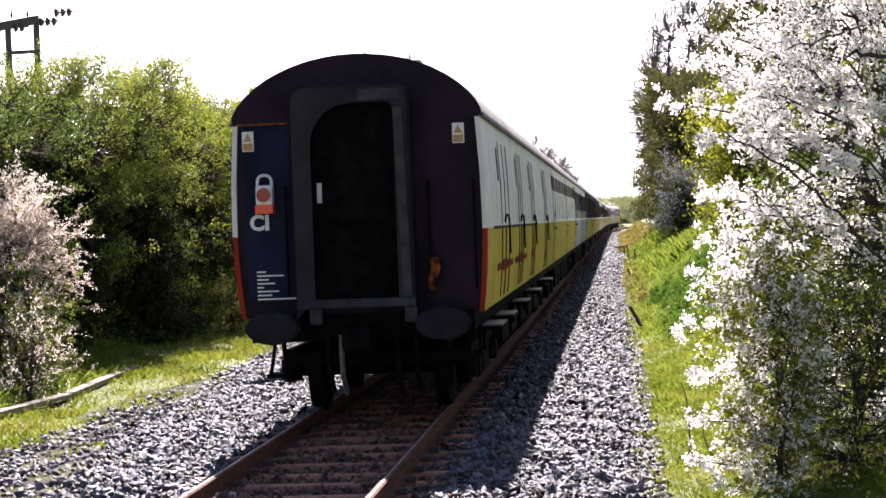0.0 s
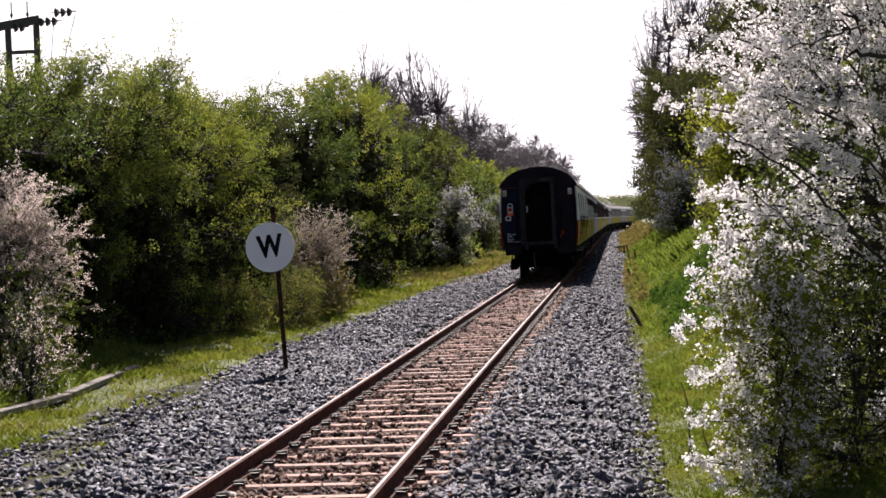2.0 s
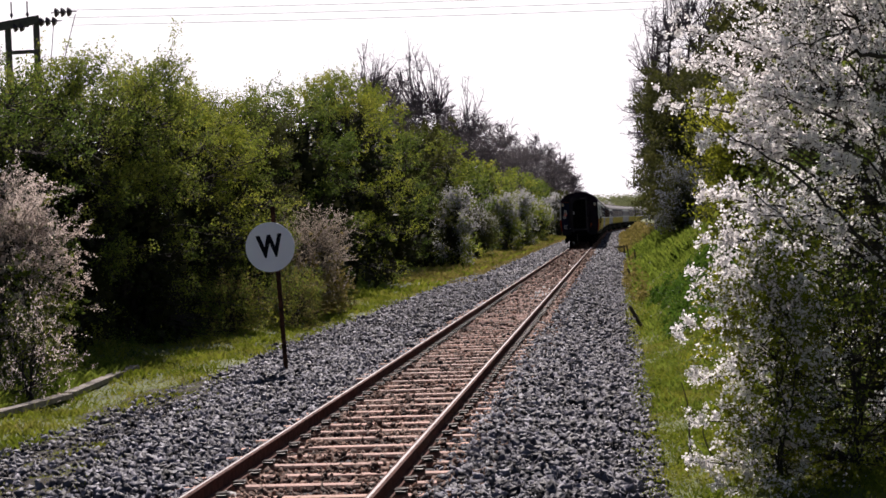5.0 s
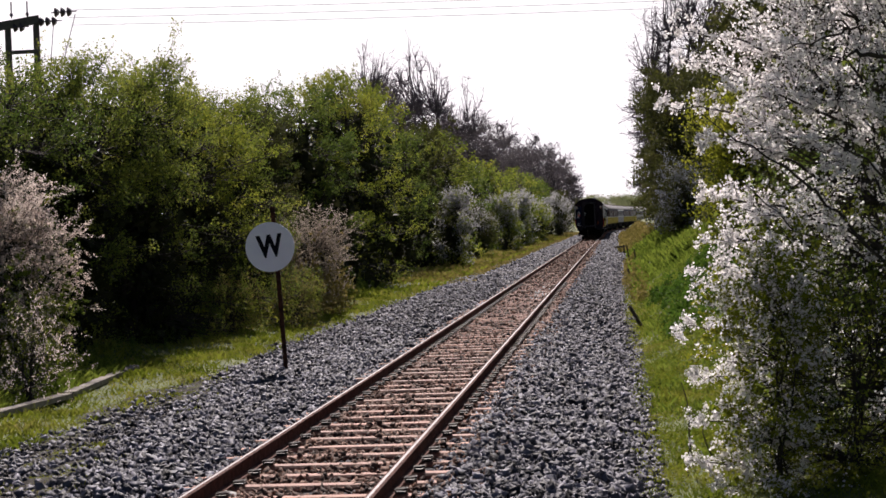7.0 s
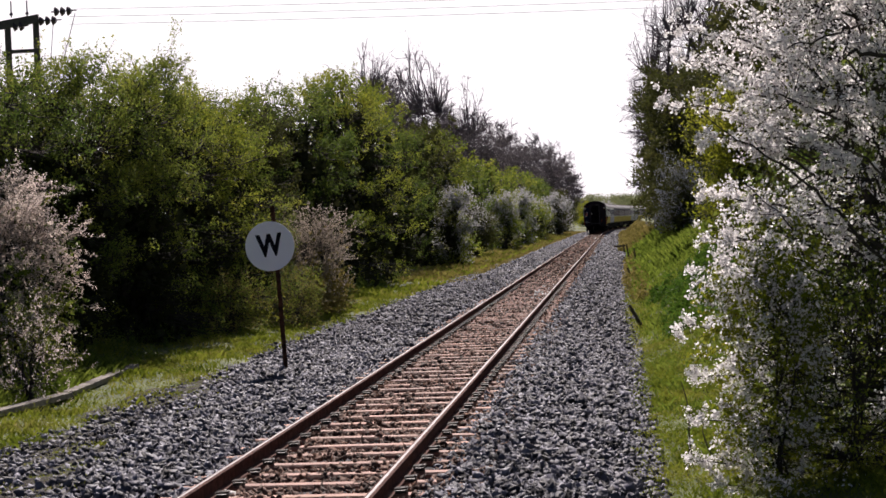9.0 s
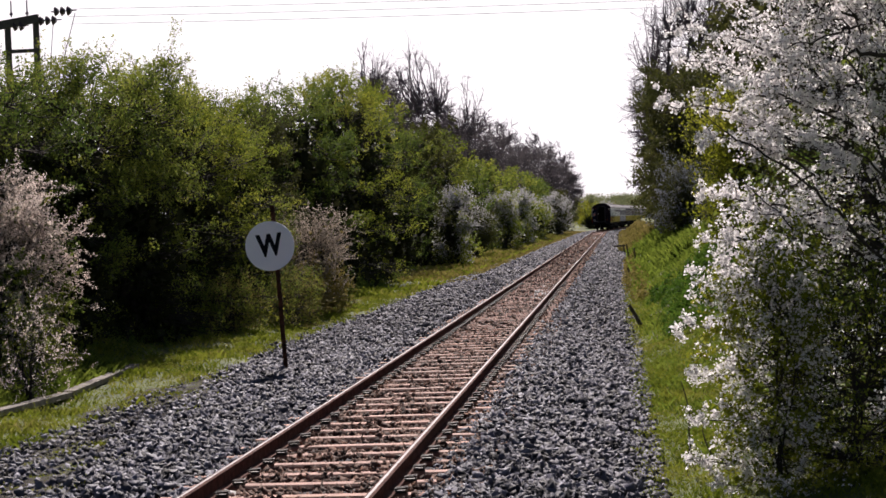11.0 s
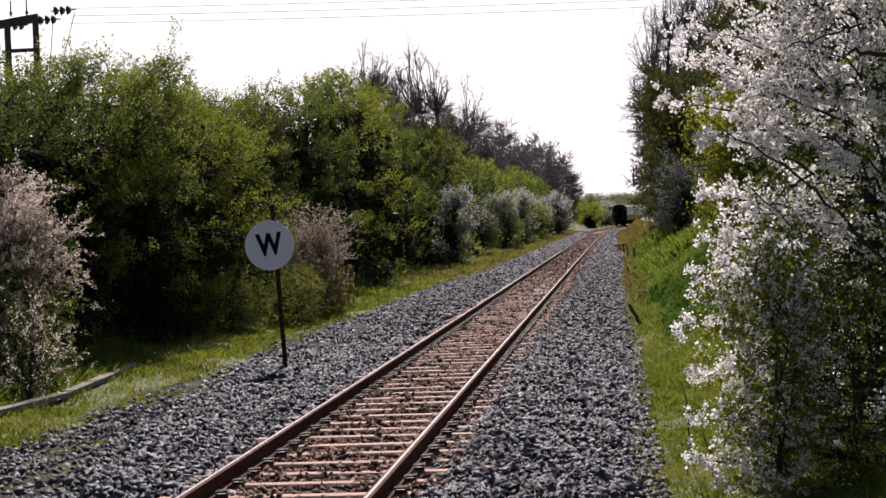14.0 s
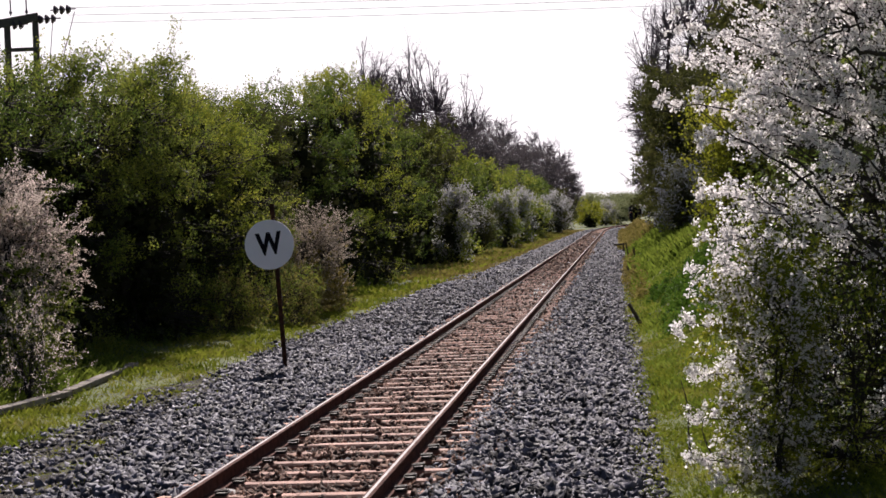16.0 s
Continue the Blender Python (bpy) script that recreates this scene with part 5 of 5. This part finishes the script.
def power_pole():
    dist = 80.0
    x1, x2 = at(3, dist), at(56, dist)
    thing = empty("power_pole", pose(x1, dist, 0))
    tagged(thing, "dark timber H-frame power pole with brown insulators", "power pole")
    w = x2 - x1
    for s, x in enumerate((0.0, w)):
        part("pole", cyl_bm((x, 0, -0.5), (x, 0, 12.3), 0.19, 0.15, seg=12), M["pole_wood"], thing)
    arm_bm = box_bm(-1.6, w + 0.18, -0.22, -0.06, 12.1, 12.5, 0.02)
    for v in arm_bm.verts:
        v.co.z += (v.co.x - w) * 0.13
    part("crossarm", arm_bm, M["pole_wood"], thing)
    part("brace", box_bm(-0.1, w + 0.1, -0.18, -0.06, 10.75, 10.93, 0.02), M["pole_wood"], thing)
    for x in (0.2, w - 0.4):
        bm = cyl_bm((x, 0, 12.45), (x, 0, 13.2), 0.035, seg=8)
        cyl_bm((x, 0, 12.55), (x, 0, 12.67), 0.09, 0.06, seg=10, bm=bm)
        part("pin_insulator", bm, M["ceramic"], thing)
    for x0, z, n in ((w + 0.25, 12.2, 3), (w + 0.98, 12.6, 3), (w - 1.0, 12.0, 2)):
        bm = cyl_bm((x0 - 0.2, -0.1, z), (x0 + n * 0.34, -0.1, z + 0.02), 0.03, seg=6)
        for j in range(n):
            cyl_bm((x0 + j * 0.3, -0.1, z), (x0 + j * 0.3 + 0.16, -0.1, z), 0.23, 0.12, seg=12, bm=bm)
        part("strain_insulator", bm, M["ceramic"], thing)
    for xa, za, xb, zb in ((w + 0.85, 12.2, w + 0.55, 9.5), (w + 1.9, 12.5, w + 1.0, 9.5)):
        part("down_lead", cyl_bm((xa, 0, za), (xb, 0, zb), 0.02, seg=5), M["ceramic"], thing)
    for dz in (0.0, 0.35, 0.7):
        pts = []
        for k in range(33):
            t = k / 32
            pts.append((w + 1.6 + t * 60, t * 12.0, 12.0 + dz + 0.9 * t - 4 * 0.35 * t * (1 - t)))
        ring = ((0.0, 0.012), (0.012, 0.0), (0.0, -0.012), (-0.012, 0.0))
        verts = [(x, y + a, z + b) for x, y, z in pts for a, b in ring]
        faces = [(4 * k + j, 4 * k + (j + 1) % 4, 4 * k + 4 + (j + 1) % 4, 4 * k + 4 + j) for k in range(32) for j in range(4)]
        mesh_ob("wire", verts, faces, M["wire"], thing)


power_pole()

def dead_stems():
    """Thin dark dead stalks standing in the turf at the foot of the bank."""
    for k, (px, dist, h, tilt) in enumerate(((1200, 17.2, 0.95, 2.0), (1246, 17.0, 0.55, -5.0), (1152, 38.8, 0.35, 24.0))):
        x = at(px, dist)
        rng = random.Random(70 + k)
        pts = [Vector((rng.uniform(-0.012, 0.012) * j, rng.uniform(-0.01, 0.01) * j, h * j / 6 - 0.03)) for j in range(7)]
        bm = bmesh.new()
        for j, (p, q) in enumerate(zip(pts, pts[1:])):
            cyl_bm(p, q, 0.011 - 0.001 * j, 0.010 - 0.001 * j, seg=6, bm=bm)
        ob = part("dead_stem", bm, M["wood_dark"], None)
        ob.matrix_basis = pose(x, dist, float(ground_z(x, dist)), 0, tilt, 0)
        tagged(ob, "thin dark dead stalk standing in the turf", "plant stem", "dead stalks on the bank")


dead_stems()

# ================= grass =================


def blades(name, label, n, xr, yr, mat, hgt, seed, keep=None, width=0.012):
    rng = np.random.default_rng(seed)
    y = yr[0] + (yr[1] - yr[0]) * rng.uniform(size=n) ** 1.5
    x = rng.uniform(*xr, size=n) + track_x(y)
    tuft = 0.5 + 0.5 * np.sin(x * 3.1 + 1.7 * np.sin(y * 0.9)) * np.sin(y * 1.3 + 2 * np.sin(x * 1.1))
    ok = rng.uniform(size=n) < 0.35 + 0.65 * tuft
    if keep is not None:
        ok &= keep(x, y, rng)
    x, y, tuft = x[ok], y[ok], tuft[ok]
    n = len(x)
    rel = x - track_x(y)
    z = np.maximum(ground_z(x, y), np.where((rel > -4.7) & (rel < 3.25), ballast_z(x, y), -9.0)) - 0.01
    h = hgt * rng.uniform(0.35, 1.2, n) * (0.5 + 0.8 * tuft)
    grow_w = width * (1 + np.clip(y - 25, 0, 200) * 0.03)
    a = rng.uniform(0, 2 * math.pi, n)
    lean_a = rng.uniform(0, 2 * math.pi, n)
    v = np.zeros((n, 4, 3))
    base = np.stack([x, y, z], -1)
    side = np.stack([np.cos(a), np.sin(a), np.zeros(n)], -1) * grow_w[:, None]
    ln = np.stack([np.cos(lean_a), np.sin(lean_a), np.zeros(n)], -1) * h[:, None]
    v[:, 0], v[:, 1] = base - side, base + side
    mid = base + ln * 0.25
    mid[:, 2] += h * 0.65
    tip = base + ln * 0.7
    tip[:, 2] += h
    v[:, 2], v[:, 3] = mid + side * 0.8, tip
    o = new(name, fast_mesh(name, v.reshape(-1, 3), np.full(n, 4), np.arange(4 * n), M[mat]))
    tagged(o, label, "grass", kind="stuff")


blades("verge_grass", "short patchy grass on the verge beside the ballast", 90000, (-10.5, -4.2), (18, 70), "grass", 0.11, 5,
       lambda x, y, rng: rng.uniform(size=len(x)) < np.clip((-x - 4.1) / 1.3, 0, 1))
blades("verge_grass", "tufts of grass creeping over the ballast's edge", 110000, (-5.2, -2.2), (14, 60), "grass", 0.06, 15,
       lambda x, y, rng: (np.sin(x * 2.7 + y * 0.9) + np.sin(y * 0.47 + 1.3) + 0.8 * np.sin(y * 2.1 - x * 3.0) > -0.1) & (rng.uniform(size=len(x)) < 0.8 * np.clip((clean_edge(y) - x + 0.2) / 1.2, 0, 1)), 0.007)
blades("verge_grass", "thin grass along the distant verge", 16000, (-9.0, -4.3), (60, 260), "grass", 0.2, 6, None, 0.02)
blades("bank_grass", "lush green grass on the bank", 115000, (3.1, 6.6), (17, 75), "grass_lush", 0.12, 7,
       lambda x, y, rng: (rng.uniform(size=len(x)) < np.clip((x - 3.1) / 0.5, 0, 1)) & (rng.uniform(size=len(x)) < np.clip((y - 17) / 16 + 0.35 * np.sin(x * 4 + y * 1.7), 0.05, 1)))
blades("bank_grass", "short mossy olive turf at the foot of the bank", 70000, (3.05, 5.2), (12.5, 34), "grass", 0.07, 17,
       lambda x, y, rng: rng.uniform(size=len(x)) < np.clip((x - 3.05) / 0.4, 0, 1), 0.007)
blades("verge_grass", "lush grass and weeds before the blossom bush", 16000, (-9.5, -6.2), (23, 33), "grass_lush", 0.24, 18)
blades("verge_grass", "dry straw-coloured grass along the distant verge", 20000, (-7.5, -4.5), (75, 300), "grass_dry", 0.2, 16, None, 0.022)
blades("verge_grass", "low tan grass over the outer edge of the distant ballast", 26000, (-5.3, -2.9), (70, 300), "grass_dry", 0.1, 19,
       lambda x, y, rng: rng.uniform(size=len(x)) < np.clip((-(x - track_x(y)) - 2.9) / 0.9, 0, 1), 0.012)
blades("bank_grass", "rough grass along the foot of the distant bank", 16000, (2.9, 5.5), (120, 330), "grass_dry", 0.3, 9, None, 0.03)
blades("bank_grass", "lush green grass on the distant bank", 22000, (3.3, 7.0), (60, 130), "grass_lush", 0.26, 8, None, 0.02)



def weeds(name, label, n_tufts, per, xr, yr, mat, size, seed, tall=1.0):
    """Low broad-leaved growth in tufts."""
    rng = np.random.default_rng(seed)
    x = rng.uniform(*xr, size=n_tufts)
    y = yr[0] + (yr[1] - yr[0]) * rng.uniform(size=n_tufts) ** 1.3
    big = rng.uniform(0.3, 1.0, size=n_tufts)
    k = np.repeat(np.arange(n_tufts), per)
    off = rng.normal(size=(len(k), 3)) * np.stack([0.11 * big[k], 0.11 * big[k], 0.06 * big[k]], -1)
    px, py = x[k] + off[:, 0], y[k] + off[:, 1]
    pz = ground_z(px, py) + 0.03 + tall * np.abs(off[:, 2]) + 0.07 * tall * big[k] * np.exp(-(off[:, 0] ** 2 + off[:, 1] ** 2) / 0.01)
    sz = size * (1 + np.clip(py - 25, 0, 60) * 0.02)
    v, s, l = leaves(np.stack([px, py, pz], -1), 1.0, rng, 1.5, 0.6)
    cen = np.repeat(np.stack([px, py, pz], -1), 4, axis=0)
    v = cen + (v - cen) * np.repeat(sz, 4)[:, None]
    o = new(name, fast_mesh(name, v, s, l, M[mat]))
    tagged(o, label, "weeds", kind="stuff")


weeds("bank_weeds", "low leafy weeds among the bank grass", 900, 30, (3.15, 6.4), (13.5, 50), "grass", 0.028, 41)
weeds("bank_weeds", "small weeds creeping over the edge of the ballast", 420, 20, (2.95, 3.4), (14, 62), "grass", 0.025, 45)
weeds("bank_weeds", "dry brown stalks at the foot of the bank", 60, 30, (3.0, 3.7), (50, 100), "grass_dry", 0.06, 46, 3.0)
weeds("bank_weeds", "taller dark green weeds on the bank", 150, 90, (3.7, 5.4), (33, 50), "leaf_bramble", 0.05, 43, 3.0)
weeds("verge_weeds", "taller weeds at the foot of the hedge", 200, 60, (-7.9, -6.6), (24, 80), "leaf_deep", 0.04, 44, 3.0)
weeds("verge_weeds", "low leafy weeds on the verge", 700, 26, (-9.0, -4.4), (18, 60), "grass", 0.03, 42)

# ================= ballast stones =================


def stone_shape(rng):
    """A broken stone: a cube with its corners knocked about."""
    c = np.array([(a, b, d) for a in (-1, 1) for b in (-1, 1) for d in (-1, 1)], dtype=float)
    return c * rng.uniform(0.35, 1.0, size=(8, 3)) * 0.5


STONE_FACES = np.array([(0, 1, 3, 2), (4, 6, 7, 5), (0, 4, 5, 1), (2, 3, 7, 6), (0, 2, 6, 4), (1, 5, 7, 3)])


CHIP_FACES = np.array([(0, 2, 4), (2, 1, 4), (1, 3, 4), (3, 0, 4), (2, 0, 5), (1, 2, 5), (3, 1, 5), (0, 3, 5)])


def turned(rng, n):
    q = rng.normal(size=(n, 4))
    q /= np.linalg.norm(q, axis=1, keepdims=True)
    w, x, y, z = q.T
    return np.stack([1 - 2 * (y * y + z * z), 2 * (x * y - z * w), 2 * (x * z + y * w), 2 * (x * y + z * w), 1 - 2 * (x * x + z * z), 2 * (y * z - x * w),
                     2 * (x * z - y * w), 2 * (y * z + x * w), 1 - 2 * (x * x + y * y)], -1).reshape(n, 3, 3)


def stones(name, label, xr, yr, n, size, mat, seed, power=1.0, soil=False):
    rng = np.random.default_rng(seed)
    y = yr[0] + (yr[1] - yr[0]) * rng.uniform(size=n) ** power
    x = rng.uniform(*xr, size=n) + track_x(y)
    soiled = np.clip((clean_edge(y) - x + track_x(y) + 0.2) / 0.9, 0, 1)
    stay = (rng.uniform(size=n) < soiled) if soil else (rng.uniform(size=n) > 0.8 * soiled)
    x, y, n = x[stay], y[stay], int(stay.sum())
    z = ballast_z(x, y)
    c = np.array([(1, 0, 0), (-1, 0, 0), (0, 1, 0), (0, -1, 0), (0, 0, 1), (0, 0, -1)], dtype=float) * 0.6
    v = c[None] + rng.uniform(-0.36, 0.36, size=(n, 6, 3))
    s = size * rng.uniform(0.55, 1.35, size=n) * (1 + np.clip(y - 30, 0, 100) * 0.005)
    v = np.einsum("nij,nkj->nki", turned(rng, n), v * s[:, None, None]) + np.stack([x, y, z + s * rng.uniform(-0.05, 0.42, size=n)], -1)[:, None]
    loops = (np.arange(n)[:, None, None] * 6 + CHIP_FACES[None]).reshape(-1)
    o = new(name, fast_mesh(name, v.reshape(-1, 3), np.full(n * 8, 3), loops, M[mat]))
    o.parent = ballast
    tagged(o, label, kind="stuff")


stones("loose_stones", "grey crushed stones", (-4.7, -0.86), (15, 34), 26000, 0.07, "stone", 11, 1.0)
stones("loose_stones", "grey crushed stones", (-4.8, -0.88), (34, 80), 16000, 0.066, "stone", 12, 1.2)
stones("loose_stones", "grey crushed stones", (1.16, 3.2), (13, 34), 15000, 0.07, "stone", 13, 1.0)
stones("loose_stones", "grey crushed stones", (1.2, 3.2), (34, 90), 12000, 0.066, "stone", 14, 1.3)
stones("soiled_stones", "small dirty stones half sunk in mossy soil", (-4.8, -2.0), (13.5, 45), 16000, 0.036, "stone_dirty", 27, 1.2, True)
stones("brown_stones", "rust-stained crushed stones between the rails", (-0.66, 0.66), (13, 34), 7000, 0.06, "stone_brown", 15)
stones("brown_stones", "rust-stained crushed stones between the rails", (-0.66, 0.66), (34, 80), 3500, 0.07, "stone_brown", 16, 1.2)
stones("loose_stones", "grey crushed stones", (-3.3, -1.05), (75, 170), 7000, 0.085, "stone", 18, 1.2)
stones("loose_stones", "grey crushed stones", (1.2, 3.2), (85, 170), 5500, 0.085, "stone", 19, 1.2)
for k, (xa, xb, ya, yb, n) in enumerate(((0.1, 0.6, 176, 186, 120), (0.2, 0.62, 77, 88, 60), (0.2, 0.6, 50, 60, 60), (-0.9, -0.5, 14.4, 15.2, 8))):
    stones("pale_stones", "scattered pale stones between the rails", (xa, xb), (ya, yb), n, 0.075, "pale_stone", 50 + k)
stones("loose_stones", "grey crushed stones", (1.2, 3.2), (-4, 13), 4500, 0.08, "stone", 20)
stones("loose_stones", "grey crushed stones", (-4.7, -0.9), (0, 15), 6000, 0.085, "stone", 21)
stones("loose_stones", "grey crushed stones", (-3.1, -1.0), (165, 290), 3000, 0.10, "stone", 24, 1.1)
stones("loose_stones", "grey crushed stones", (1.2, 3.0), (165, 290), 2400, 0.10, "stone", 25, 1.1)
stones("brown_stones", "rust-stained crushed stones over the sleepers' ends", (1.05, 1.6), (13, 40), 2200, 0.05, "stone_brown", 28)
stones("loose_stones", "grey crushed stones over the sleepers' ends", (1.02, 1.2), (13, 40), 900, 0.06, "stone", 29)
stones("brown_stones", "rust-stained crushed stones beside the rail", (0.9, 1.3), (13, 34), 1300, 0.055, "stone_brown", 17)
stones("brown_stones", "rust-stained crushed stones between the rails", (-0.66, 0.66), (78, 220), 2600, 0.10, "stone_brown", 22, 1.2)
stones("brown_stones", "rust-stained crushed stones beside the rail", (0.86, 1.3), (34, 200), 2600, 0.075, "stone_brown", 23, 1.3)
rng0 = np.random.default_rng(31)
shapes = []
for i in range(8):
    v = stone_shape(rng0) * 0.1
    shapes.append(mesh_ob("stone", v, [tuple(int(q) for q in f) for f in STONE_FACES], M["stone_single"], ballast))
for i in range(300):
    sx = rng0.uniform(1.3, 3.1) if i % 2 else rng0.uniform(-2.4, -1.1)
    sy = rng0.uniform(14.5, 21.0)
    o = shapes[i] if i < 8 else new("stone", shapes[i % 8].data)
    o.parent = ballast
    o.matrix_basis = pose(sx, sy, float(ballast_z(sx, sy)) + 0.02, *rng0.uniform(0, 360, 3))


# ================= movement =================
def rear_at(t):
    """Place of the train's rear end along the line at t seconds."""
    return 19.2 + 22.0 * t - 0.012 * max(0.0, t - 6.0) ** 2


def motions():
    times = [0.0, 0.5] + [float(k) for k in range(1, 17)]
    for i, coach in enumerate(coaches):
        rows = []
        for t in times:
            rows.append((t, along(rear_at(t) + COACH_L / 2 + i * COACH_PITCH)))
        walk(coach, rows)


motions()
